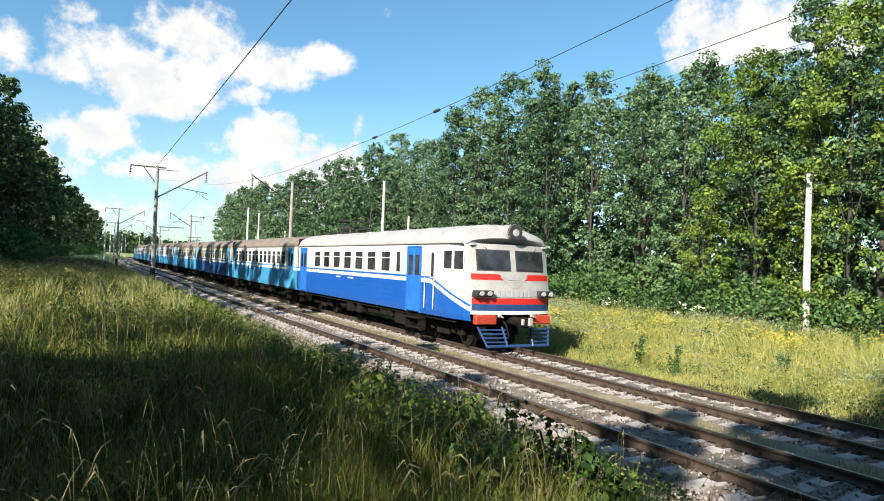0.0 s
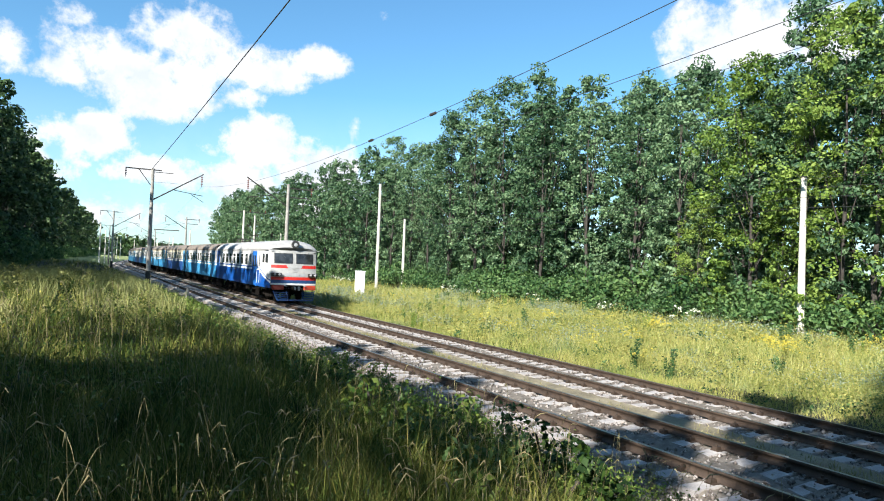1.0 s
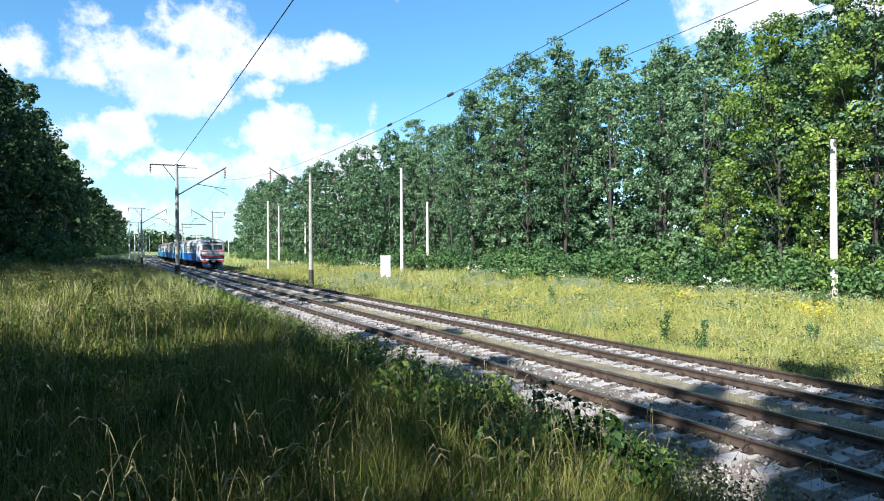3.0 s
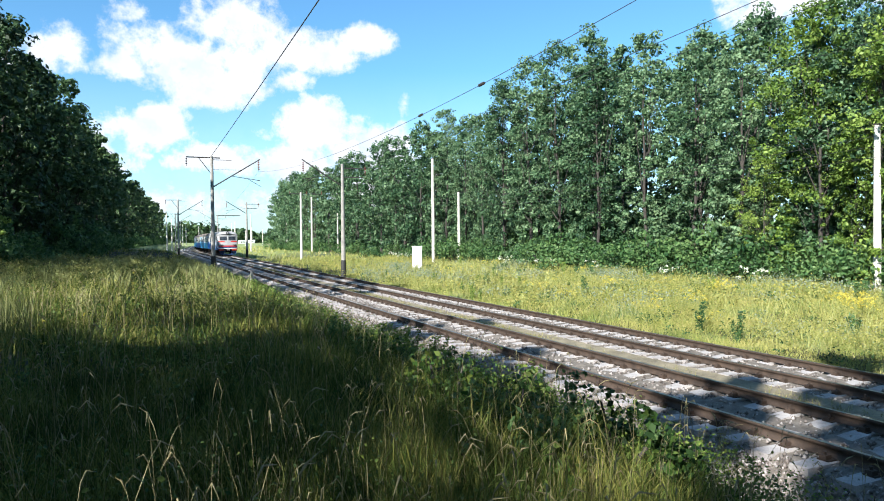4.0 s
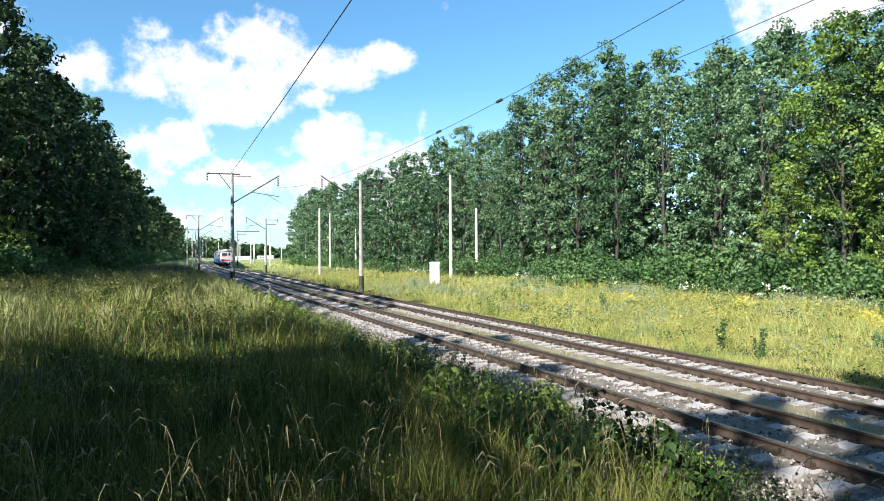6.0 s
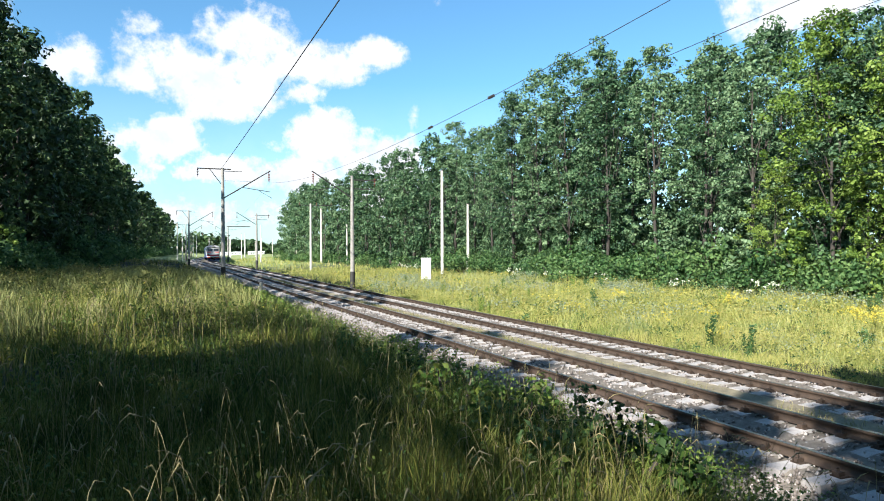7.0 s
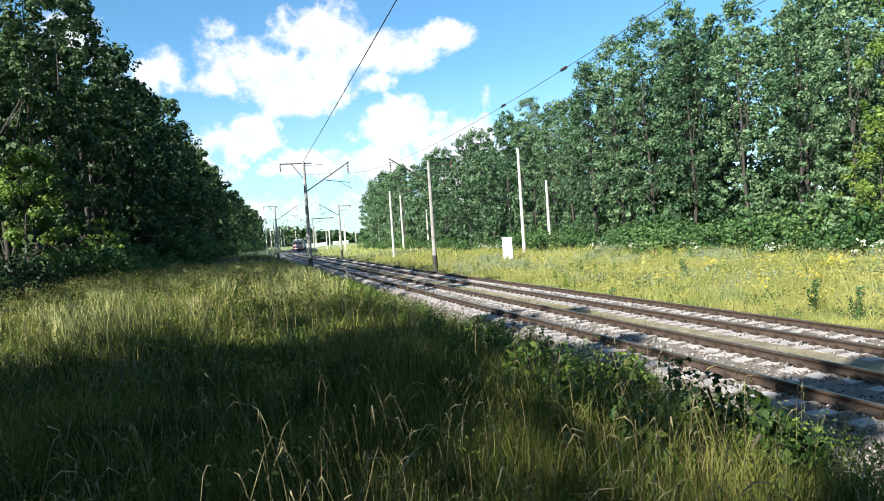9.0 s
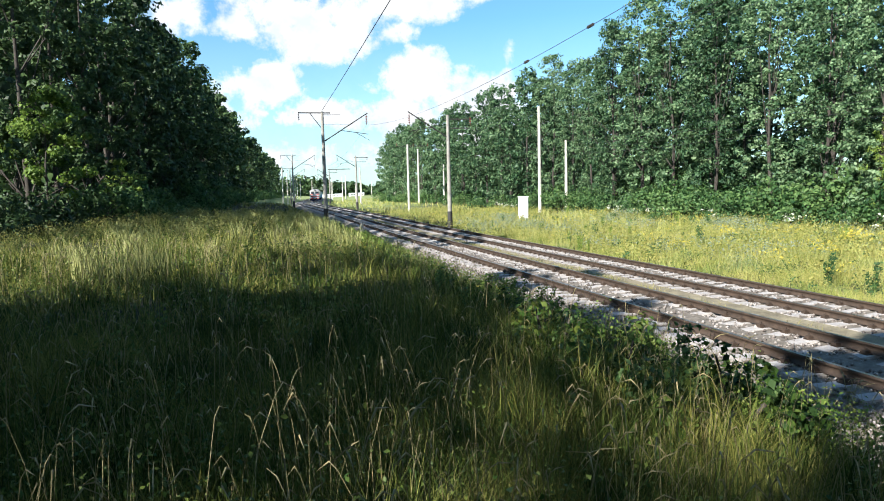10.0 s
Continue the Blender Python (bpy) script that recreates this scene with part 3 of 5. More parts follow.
def tree(seed, h, width, base, clumps, per, size, leaf, label, ragged=1.0):
    rng = np.random.default_rng(seed)
    n = clumps
    u = rng.uniform(0, 1, n)
    z = base + (h - base) * (u ** 0.85)
    prof = np.sin(np.clip((z - base) / (h - base), 0, 1) * math.pi * 0.86 + 0.32) ** 0.7
    prof = np.maximum(prof, 0.85 - 0.6 * (z - base) / (h - base))
    a = rng.uniform(0, 2 * math.pi, n)
    rr = width * prof * rng.uniform(0.2, 1.1, n) ** 0.7
    rr = rr * np.where(rng.uniform(0, 1, n) < 0.14, 1.3, 1.0)
    C = np.stack([np.cos(a) * rr, np.sin(a) * rr, z], 1)
    R = width * rng.uniform(0.09, 0.25, n) * ragged
    t = empty("tree")
    v, f = limb_tubes(rng, h, 0.0075 * h + 0.03, C[rng.choice(n, min(n, 10), replace=False)])
    tk = new("trunk", mesh_np("trunk", v, np.array(f), M_BARK, True))
    tk.parent = t
    V, F = leaves(rng, C, R, per, size)
    cr = new("crown", mesh_np("crown", V, F, leaf))
    cr.parent = t
    tagged(t, label, "tree")
    return t


def bush(seed, h, width, clumps, per, size, leaf, label):
    rng = np.random.default_rng(seed)
    a, r = rng.uniform(0, 2 * math.pi, clumps), width * np.sqrt(rng.uniform(0, 1, clumps))
    z = h * (0.12 + 0.75 * rng.uniform(0, 1, clumps) * (1 - 0.5 * r / width))
    C = np.stack([np.cos(a) * r, np.sin(a) * r, z], 1)
    t = empty("bush")
    v, f = [], []
    for c in C[:8]:
        vv, ff = tube_path([(0.1 * c[0], 0.1 * c[1], -0.2), (0.5 * c[0], 0.5 * c[1], c[2] * 0.6), tuple(c)], [0.035, 0.025, 0.008], 5)
        o = len(v)
        v += [tuple(p) for p in vv]
        f += [tuple(i + o for i in q) for q in ff]
    st = new("stem", mesh_np("stem", v, np.array(f), M_BARK, True))
    st.parent = t
    V, F = leaves(rng, C, width * rng.uniform(0.2, 0.42, clumps), per, size, 0.8)
    V[:, 2] = np.maximum(V[:, 2], -0.1)
    cr = new("foliage", mesh_np("foliage", V, F, leaf))
    cr.parent = t
    return tagged(t, label, "bush")


def grove(models, places, group, label=None):
    """Stand copies of the models at places (x, y, model, scale, turn); the models themselves take the first places."""
    used = set()
    for x, y, k, s, rz in places:
        m = pose(x, y, float(land(x, y)) - 0.1, 0, 0, rz) @ Matrix.Diagonal((s, s, s, 1))
        if k not in used:
            used.add(k)
            ob = models[k]
            ob.matrix_basis = m
        else:
            ob = copy_thing(models[k], Matrix.Identity(4))
            ob.matrix_basis = m
        tagged(ob, group=group)


rng = np.random.default_rng(11)
L_OAK, L_MAPLE, L_DARK = "tall broadleaf tree with dense sunlit green crown", "tall maple with yellow-green sunlit foliage", "tall broadleaf tree with crown coloured dark for shade"
near_models = [tree(21 + i, h, w, b, cl, 50, 0.225, M_LEAF, L_OAK, rg) for i, (h, w, b, cl, rg) in enumerate(
    [(19, 3.1, 0.5, 205, 1.0), (18.4, 2.7, 0.8, 180, 1.0), (20, 3.3, 0.4, 215, 1.0), (18, 2.7, 0.6, 180, 1.0), (19.5, 2.3, 0.4, 180, 1.1)])]
near_models += [tree(31, 18.5, 3.6, 0.6, 180, 62, 0.21, M_LEAFY, L_MAPLE, 1.0)]
far_models = [tree(41 + i, h, w, b, cl, 42, 0.40, M_LEAF, L_OAK, 1.1) for i, (h, w, b, cl) in enumerate([(19, 4.2, 1.5, 100), (18, 3.8, 2.0, 92), (20, 4.4, 1.5, 108)])]
dark_models = [tree(51 + i, h, w, b, cl, 36, 0.40, M_LEAF_SHADE, L_DARK, 1.05) for i, (h, w, b, cl) in enumerate([(18, 4.0, 2.0, 112), (19, 3.6, 3.5, 104), (17, 4.2, 1.5, 116)])]

dark_models += [tree(56 + i, h, w, b, 60, 20, 0.75, M_LEAF_SHADE, L_DARK, 1.3) for i, (h, w, b) in enumerate([(18, 4.2, 2.0), (19, 4.0, 2.5), (17, 4.4, 1.5)])]
places, far_places = [], []
y = -2.0
while y < 205:
    for row, (x0, st) in enumerate(((34.5, 4.3), (40.5, 5.5), (46, 7.0))):
        if (row == 2 and y > 60) or (row == 1 and y > 120):
            continue
        if row and rng.uniform() < 0.12:
            continue
        x = x0 + rng.uniform(-1.1, 1.1) + float(bend(np.array(y)))
        yy = y + rng.uniform(-1.4, 1.4)
        s = rng.uniform(0.92, 1.02) * float(np.interp(yy, [15, 24, 30, 36, 47, 56, 64, 90, 150], [0.97, 0.95, 0.90, 1.0, 1.08, 1.09, 1.0, 0.90, 0.98]))
        if (y < 78 and row == 0) or (y < 62 and row == 1):
            k = int(rng.integers(0, 5))
            places.append((x, yy, k, s, rng.uniform(0, 360)))
        else:
            far_places.append((x, yy, int(rng.integers(0, 3)), s, rng.uniform(0, 360)))
    y += 4.2 if y < 80 else 5.2
places += [(33.4, 25.2, 5, 0.84, 40), (32.8, 19.6, 5, 0.9, 160), (33.0, 28.5, 5, 0.42, 200), (33.2, 23.0, 5, 0.45, 300)]
grove(near_models, places, "forest edge beyond the meadow")
grove(far_models, far_places, "forest edge beyond the meadow")

dark_places = []
y = 53.0
while y < 330:
    for row, x0 in enumerate((-10.5, -15.5, -21)):
        x = float(np.interp(y, [27, 40, 70, 120, 200, 330], [-12.5, -11.4, -10.0, -8.8, -6.6, 2.0])) + (x0 + 10.5) + rng.uniform(-1, 1)
        if (row == 2 and y > 70) or (row == 1 and y > 140):
            continue
        dark_places.append((x, y + rng.uniform(-1.5, 1.5), int(rng.integers(0, 3)) + (3 if y > 110 else 0), rng.uniform(0.92, 1.06) * (1.0 if y < 95 else 0.97), rng.uniform(0, 360)))
    y += 4.6 if y < 90 else 6.5
# Out of view: added to shade the foreground and block sky light.
for x, y in ((-9, -12), (-17, -1.5), (-3.5, -7), (4, -9), (-13, -13), (-5, -9), (0, -12), (6, -14), (-20, -5), (-19, -14), (-30, 10), (-34, 22), (-9, -20), (12, -16)):
    dark_places.append((x, y, int(rng.integers(3, 6)), 0.97, rng.uniform(0, 360)))
dark_places += [(-8.5, -7.5, 4, 0.6, 40), (-6, -5.4, 3, 0.5, 170), (-12.3, -0.4, 0, 0.72, 30), (-9.8, -2.2, 2, 0.6, 80)]
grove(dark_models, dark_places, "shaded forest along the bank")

# Unseen trees, added to cover the sky and shade the near bank.
spread = [tree(65 + i, h, w, 5.5, 120, 60, 0.5, M_LEAF_SHADE, "unseen wide-crowned tree added to shade the bank", 1.15) for i, (h, w) in enumerate([(18, 5.0), (17, 4.6)])]
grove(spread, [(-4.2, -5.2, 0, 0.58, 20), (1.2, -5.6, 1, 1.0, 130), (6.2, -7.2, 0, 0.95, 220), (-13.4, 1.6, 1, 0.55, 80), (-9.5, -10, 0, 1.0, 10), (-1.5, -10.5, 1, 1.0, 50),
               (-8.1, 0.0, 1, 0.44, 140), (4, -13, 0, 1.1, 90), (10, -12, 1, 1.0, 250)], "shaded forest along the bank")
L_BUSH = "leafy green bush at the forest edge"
# First model stands only out of view, added to drop shade on the tracks.
high = [tree(58, 19, 2.3, 11.5, 34, 75, 0.42, M_LEAF_SHADE, "unseen high-crowned tree added to shade the tracks", 1.0),
        tree(59, 20.5, 3.1, 4.0, 110, 75, 0.27, M_LEAF_SHADE, "tall slender tree with crown coloured dark for shade", 1.0),
        tree(60, 19.0, 2.9, 3.2, 105, 75, 0.27, M_LEAF_SHADE, "tall slender tree with crown coloured dark for shade", 1.0)]
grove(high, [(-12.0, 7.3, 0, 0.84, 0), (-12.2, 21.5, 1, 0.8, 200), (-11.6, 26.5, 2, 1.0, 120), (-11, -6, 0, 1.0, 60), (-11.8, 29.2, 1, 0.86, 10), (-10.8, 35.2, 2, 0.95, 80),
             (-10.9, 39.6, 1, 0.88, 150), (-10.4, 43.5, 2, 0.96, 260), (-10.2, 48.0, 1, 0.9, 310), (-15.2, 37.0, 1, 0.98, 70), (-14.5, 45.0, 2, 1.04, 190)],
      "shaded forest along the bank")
bushes = [bush(61 + i, h, w, cl, 44, 0.205, M_BUSH, L_BUSH) for i, (h, w, cl) in enumerate([(2.6, 1.6, 26), (3.6, 1.9, 30), (1.9, 1.5, 22)])]
bp = []
y = 0.0
while y < 200:
    bp.append((31.6 + rng.uniform(-0.9, 1.4) + float(bend(np.array(y))), y, int(rng.integers(0, 3)), rng.uniform(0.8, 1.25), rng.uniform(0, 360)))
    y += 1.7 if y < 70 else 4.6
for y in np.arange(2, 80, 3.6):
    bp.append((35.5 + rng.uniform(-1.5, 2.5), y, int(rng.integers(0, 3)), rng.uniform(1.1, 1.6), rng.uniform(0, 360)))
for y in np.arange(132, 330, 7.0):
    bp.append((float(np.interp(y, [120, 200, 330], [-5.5, -3.5, 5.0])), y, int(rng.integers(0, 3)), rng.uniform(1.0, 1.5), rng.uniform(0, 360)))
for y in np.arange(42, 130, 3.2):
    bp.append((float(np.interp(y, [40, 70, 120], [-9.5, -7.5, -6.0])) + rng.uniform(-0.8, 0.8), y, int(rng.integers(0, 3)), rng.uniform(0.8, 1.2), rng.uniform(0, 360)))
bp += [(-7.6, 72, 1, 1.7, 40), (-8.0, 66, 0, 1.6, 90), (-9.2, 50, 1, 1.0, 20)]
grove(bushes, bp, "bushes along the forest edge")
young = [tree(71, 6.6, 1.9, 1.6, 46, 100, 0.16, M_LEAFY, "young maple with yellow-green foliage", 1.15)]
# Bushes added to fill the black shade at the forest foot with dark leaves.
shade_fill = [bush(76, 3.0, 1.9, 30, 60, 0.17, M_LEAF_SHADE, "bush added as dark shade at the forest foot")]
grove(shade_fill, [(-11.0 + float(rng.uniform(-0.5, 0.5)), float(y), 0, float(rng.uniform(0.85, 1.25)), float(rng.uniform(0, 360))) for y in np.arange(28, 54, 2.0)], "bushes along the forest edge")
grove(young, [(-9.7, 33.8, 0, 1.0, 0), (-9.0, 46, 0, 0.62, 90)], "bushes along the forest edge")


def far_woods():
    r = np.random.default_rng(5)
    n = 1500
    x = r.uniform(-160, 420, n)
    C = np.stack([x, 640 + r.uniform(-30, 50, n) - 0.1 * np.abs(x), r.uniform(0, 17, n) * (0.8 + 0.25 * np.sin(x * 0.05))], 1)
    V, F = leaves(r, C, r.uniform(3, 6.5, n), 16, 4.0)
    return mesh_np("far_woods", V, F, M_LEAF_SHADE)


def forest_interior():
    r = np.random.default_rng(6)
    n = 900
    C = np.stack([r.uniform(48, 60, n), r.uniform(-14, 215, n), 15 * r.uniform(0, 1, n) ** 1.3], 1)
    V, F = leaves(r, C, r.uniform(1.2, 2.6, n), 26, 1.3)
    return mesh_np("forest_interior", V, F, M_LEAF)


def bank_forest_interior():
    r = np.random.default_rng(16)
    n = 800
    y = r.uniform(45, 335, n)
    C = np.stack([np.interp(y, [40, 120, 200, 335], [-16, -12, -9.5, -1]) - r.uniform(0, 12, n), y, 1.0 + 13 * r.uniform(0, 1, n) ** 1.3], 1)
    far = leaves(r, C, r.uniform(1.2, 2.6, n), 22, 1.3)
    # Backing added to keep the low gaps under the near crowns dark.
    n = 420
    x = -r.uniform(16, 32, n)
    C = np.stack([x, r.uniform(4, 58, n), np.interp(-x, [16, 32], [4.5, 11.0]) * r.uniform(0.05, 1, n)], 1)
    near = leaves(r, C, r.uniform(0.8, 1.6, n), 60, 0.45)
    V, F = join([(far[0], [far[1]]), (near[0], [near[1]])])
    return mesh_np("bank_undergrowth", V, F, M_LEAF_SHADE)


tagged(new("bank_undergrowth", bank_forest_interior()), "undergrowth filling the left forest, coloured dark for shade", "undergrowth", kind="stuff")
tagged(new("forest_interior", forest_interior()), "dense undergrowth deep inside the forest", "undergrowth", kind="stuff")
tagged(new("far_woods", far_woods()), "distant dark green forest across fields", "forest", kind="stuff")


# ---------------------------------------------------------------- grass
def blades(rng, X, Y, height, width, lean=0.45, segs=2):
    """Bent blades standing on the land."""
    n = len(X)
    Z = land(X, Y) - 0.03
    a = rng.uniform(0, 2 * math.pi, n)
    w = width * rng.uniform(0.6, 1.3, n)
    sx, sy = np.cos(a) * w / 2, np.sin(a) * w / 2
    la = rng.uniform(0, 2 * math.pi, n)
    ln = height * lean * rng.uniform(0.1, 1.0, n)
    dx, dy = np.cos(la) * ln, np.sin(la) * ln
    root = np.stack([X, Y, Z], 1)
    s = np.stack([sx, sy, 0 * sx], 1)
    mid = root + np.stack([dx * 0.3, dy * 0.3, height * 0.58], 1)
    tip = root + np.stack([dx, dy, height * 0.97], 1)
    if segs == 1:
        V = np.stack([root - s, root + s, tip], 1).reshape(-1, 3)
        return V, [np.arange(n * 3).reshape(n, 3)]
    V = np.stack([root - s, root + s, mid + s * 0.75, mid - s * 0.75, tip], 1).reshape(-1, 3)
    i = np.arange(n)[:, None] * 5
    return V, [i + np.array([[0, 1, 2, 3]]), i + np.array([[3, 2, 4]])]


def tuft(X, Y):
    return np.clip(0.5 + 0.5 * (np.sin(X * 1.1 + 0.7 * Y) * np.cos(Y * 0.83 - 0.4 * X) + 0.6 * np.sin(X * 0.37 - Y * 0.29 + 2)), 0.0, 1.0)


def bank_grass():
    """Tussocks of many heights, each with its own blades leaning out of it, over thin low growth."""
    r = np.random.default_rng(7)
    out = []
    # distance from, to, tussocks, blades each, height, width, low blades
    for d0, d1, nt_, per, h, w, low in ((0.9, 4, 620, 60, 0.55, 0.0048, 22000), (4, 9, 1500, 44, 0.60, 0.008, 34000), (9, 20, 2300, 30, 0.62, 0.015, 34000),
                                        (20, 45, 2600, 18, 0.66, 0.036, 28000), (45, 120, 2200, 12, 0.7, 0.085, 18000)):
        az = radians(1) * r.uniform(-34, 64, nt_)
        d = np.sqrt(r.uniform(d0 ** 2, d1 ** 2, nt_))
        cx, cy = d * np.sin(az), d * np.cos(az)
        th = h * r.uniform(0.35, 1.15, nt_) * (0.6 + 0.6 * tuft(cx, cy))
        sp = r.uniform(0.05, 0.2, nt_) * (1 + d / 40)
        ox, oy = r.normal(0, 1, (nt_, per)) * sp[:, None], r.normal(0, 1, (nt_, per)) * sp[:, None]
        X, Y = (cx[:, None] + ox).ravel(), (cy[:, None] + oy).ravel()
        H = (th[:, None] * r.uniform(0.45, 1.1, (nt_, per))).ravel()
        la, ld = radians(1) * r.uniform(-34, 64, low), np.sqrt(r.uniform(d0 ** 2, d1 ** 2, low))
        X, Y = np.concatenate([X, ld * np.sin(la)]), np.concatenate([Y, ld * np.cos(la)])
        H = np.concatenate([H, 0.24 * r.uniform(0.4, 1.4, low)])
        edge = 5.75 + 0.3 * np.sin(Y * 0.9) + 0.2 * np.sin(Y * 2.3 + 1) + r.normal(0, 0.22, len(X))
        keep = (X < edge + bend(Y)) & (X > -16) & (X * X + Y * Y > 0.8)
        X, Y, H = X[keep], Y[keep], H[keep]
        H = H * np.interp(X, [3.0, 5.7], [1.0, 0.6])
        out.append(blades(r, X, Y, H, w, 0.75, 1 if d0 >= 20 else 2))
    n = 26000                                # the ground behind and beside the path too
    X, Y = r.uniform(-15, 5.6, n), r.uniform(-22, 3.0, n)
    k = X * X + Y * Y > 1.0
    out.append(blades(r, X[k], Y[k], 0.34 * r.uniform(0.4, 1.3, int(k.sum())), 0.03, 0.75, 1))
    V, F = join(out)
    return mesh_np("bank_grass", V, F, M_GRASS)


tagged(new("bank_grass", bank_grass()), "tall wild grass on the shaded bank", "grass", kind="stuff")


def right_meadow():
    r = np.random.default_rng(8)
    out = []
    for d0, d1, n, h, w in ((12, 26, 130000, 0.5, 0.016), (26, 50, 190000, 0.58, 0.03), (50, 110, 80000, 0.62, 0.085), (110, 260, 26000, 0.7, 0.22)):
        az = radians(1) * r.uniform(1, 72, n)
        d = np.sqrt(r.uniform(d0 ** 2, d1 ** 2, n))
        X, Y = d * np.sin(az), d * np.cos(az)
        xx = X - bend(Y)
        keep = (xx > 15.0 + 0.4 * np.sin(Y * 0.8) + r.normal(0, 0.2, n)) & (xx < 35)
        X, Y = X[keep], Y[keep]
        H = h * (0.5 + 0.7 * tuft(X, Y)) * r.uniform(0.4, 1.3, len(X))
        H *= np.interp(X - bend(Y), [15, 17.5], [0.45, 1.0])
        out.append(blades(r, X, Y, H, w, 0.85, 1))
    V, F = join(out)
    return mesh_np("meadow_grass", V, F, M_MEADOW)


tagged(new("meadow_grass", right_meadow()), "yellow-green sunlit wild meadow grass", "grass", kind="stuff")


def stalks():
    """Dry flowering stalks with drooping seed heads."""
    r = np.random.default_rng(9)
    vs, fs, o = [], [], 0
    n = 1900
    az = radians(1) * r.uniform(-34, 60, n)
    d = 1.5 + 15 * r.uniform(0, 1, n) ** 1.5
    for a, dd in zip(az, d):
        x, y = dd * math.sin(a), dd * math.cos(a)
        if x > 5.3:
            continue
        z = float(land(x, y))
        h = r.uniform(0.5, 0.92)
        la, ln = r.uniform(0, 6.28), r.uniform(0.03, 0.2)
        dx, dy = math.cos(la) * ln, math.sin(la) * ln
        w = 0.0007 + 0.00016 * dd
        hd = r.uniform(0.05, 0.13)
        pts = [(x, y, z), (x + dx * 0.25, y + dy * 0.25, z + h * 0.5), (x + dx * 0.55, y + dy * 0.55, z + h * 0.8), (x + dx, y + dy, z + h)]
        pts.append((x + dx * 1.2, y + dy * 1.2, z + h + hd * 0.35))
        pts.append((x + dx * 1.5, y + dy * 1.5, z + h + hd * r.uniform(-0.3, 0.6)))
        v, f = tube_path(pts, [w, w, w * 0.9, w * 1.2, w * r.uniform(2.2, 4.4), w * 0.8], 3)
        vs += [tuple(p) for p in v]
        fs += [tuple(i + o for i in q) for q in f]
        o += len(v)
    return mesh_np("grass_stalks", vs, np.array(fs), M_STALK)


tagged(new("grass_stalks", stalks()), "pale dry grass stalks with seed heads", "grass", kind="stuff")


def flower_heads(name, mat, spots, spread, count, size, height, seed):
    r = np.random.default_rng(seed)
    P = []
    for x, y, s in spots:
        m = int(count * s)
        px, py = x + r.normal(0, spread, m), y + r.normal(0, spread, m)
        P.append(np.stack([px, py, land(px, py) + height * r.uniform(0.7, 1.25, m)], 1))
    C = np.concatenate(P)
    V, F = leaves(r, C, np.full(len(C), size * 1.6), 9, size)
    return mesh_np(name, V, F, mat)


r = np.random.default_rng(31)
gold = [(25.9, 25.1, 3.0), (22.5, 15.5, 2.5), (24.8, 17.6, 2.5), (23, 30, 1.6), (20.5, 21, 1.2)]
gold += [(r.uniform(16.5, 31), r.uniform(8, 75), r.uniform(0.2, 0.7)) for _ in range(40)]
tagged(new("goldenrod_flowers", flower_heads("goldenrod_flowers", M_FLOWER, gold, 0.34, 22, 0.05, 0.72, 32)), "yellow wild flowers in the meadow", "wildflowers", kind="stuff")
gold2 = [(3.6, 13.5, 1.0), (4.3, 12.6, 1.0), (3.0, 17, 0.8), (4.9, 10.2, 0.6), (2.0, 21, 0.8)] + [(r.uniform(-4, 4.5), r.uniform(9, 40), r.uniform(0.1, 0.4)) for _ in range(18)]
tagged(new("tansy_flowers", flower_heads("tansy_flowers", M_FLOWER, gold2, 0.4, 20, 0.022, 0.5, 33)), "small yellow flowers on the bank", "wildflowers", kind="stuff")
white = [(30.6 + r.uniform(-1.2, 0.6), r.uniform(12, 90), r.uniform(0.3, 1.0)) for _ in range(14)]
tagged(new("umbel_flowers", flower_heads("umbel_flowers", M_WHITEFL, white, 0.5, 12, 0.11, 0.85, 34)), "white umbel flowers along the forest edge", "wildflowers", kind="stuff")


def weed(seed, h, n, size, leaf, label):
    """A leafy weed: a stem and single leaves up it."""
    r = np.random.default_rng(seed)
    t = empty("weed")
    for k in range(4):
        a, ln = r.uniform(0, 6.28), r.uniform(0.02, 0.3) * h
        tip = Vector((math.cos(a) * ln, math.sin(a) * ln, h * r.uniform(0.7, 1)))
        v, f = tube_path([(0, 0, -0.05), tuple(tip * 0.5 + Vector((0, 0, 0.05 * h))), tuple(tip)], [0.008, 0.006, 0.002], 4)
        st = new("stem", mesh_np("stem", [tuple(p) for p in v], np.array(f), leaf))
        st.parent = t
        C = np.array([tuple(tip * u) for u in np.linspace(0.2, 1.0, n)])
        V, F = leaves(r, C, np.full(n, size * 1.5), 7, size, 0.6)
        lf = new("foliage", mesh_np("foliage", V, F, leaf))
        lf.parent = t
    return tagged(t, label, "weed")


weeds = [weed(81 + i, h, 13, s, m, lb_) for i, (h, s, m, lb_) in enumerate(
    [(0.9, 0.055, M_BUSH, "leafy green weed growing on the bank"), (0.7, 0.065, M_BUSH, "broad-leaved green weed on the bank"), (1.0, 0.05, M_LEAFY, "yellow-green weed growing in the grass")])]
wp = []
for _ in range(46):
    y = 4.5 + 26 * r.uniform() ** 1.5
    wp.append((float(r.uniform(2.6, 5.3)), float(y), int(r.integers(0, 3)), float(r.uniform(0.45, 0.9)), float(r.uniform(0, 360))))
for _ in range(40):
    y = 10 + 50 * r.uniform()
    wp.append((float(r.uniform(15.3, 29)), float(y), int(r.integers(0, 3)), float(r.uniform(0.8, 1.5)), float(r.uniform(0, 360))))
for _ in range(14):
    wp.append((float(r.uniform(9.9, 10.9)), float(r.uniform(7, 40)), int(r.integers(0, 2)), float(r.uniform(0.3, 0.55)), float(r.uniform(0, 360))))
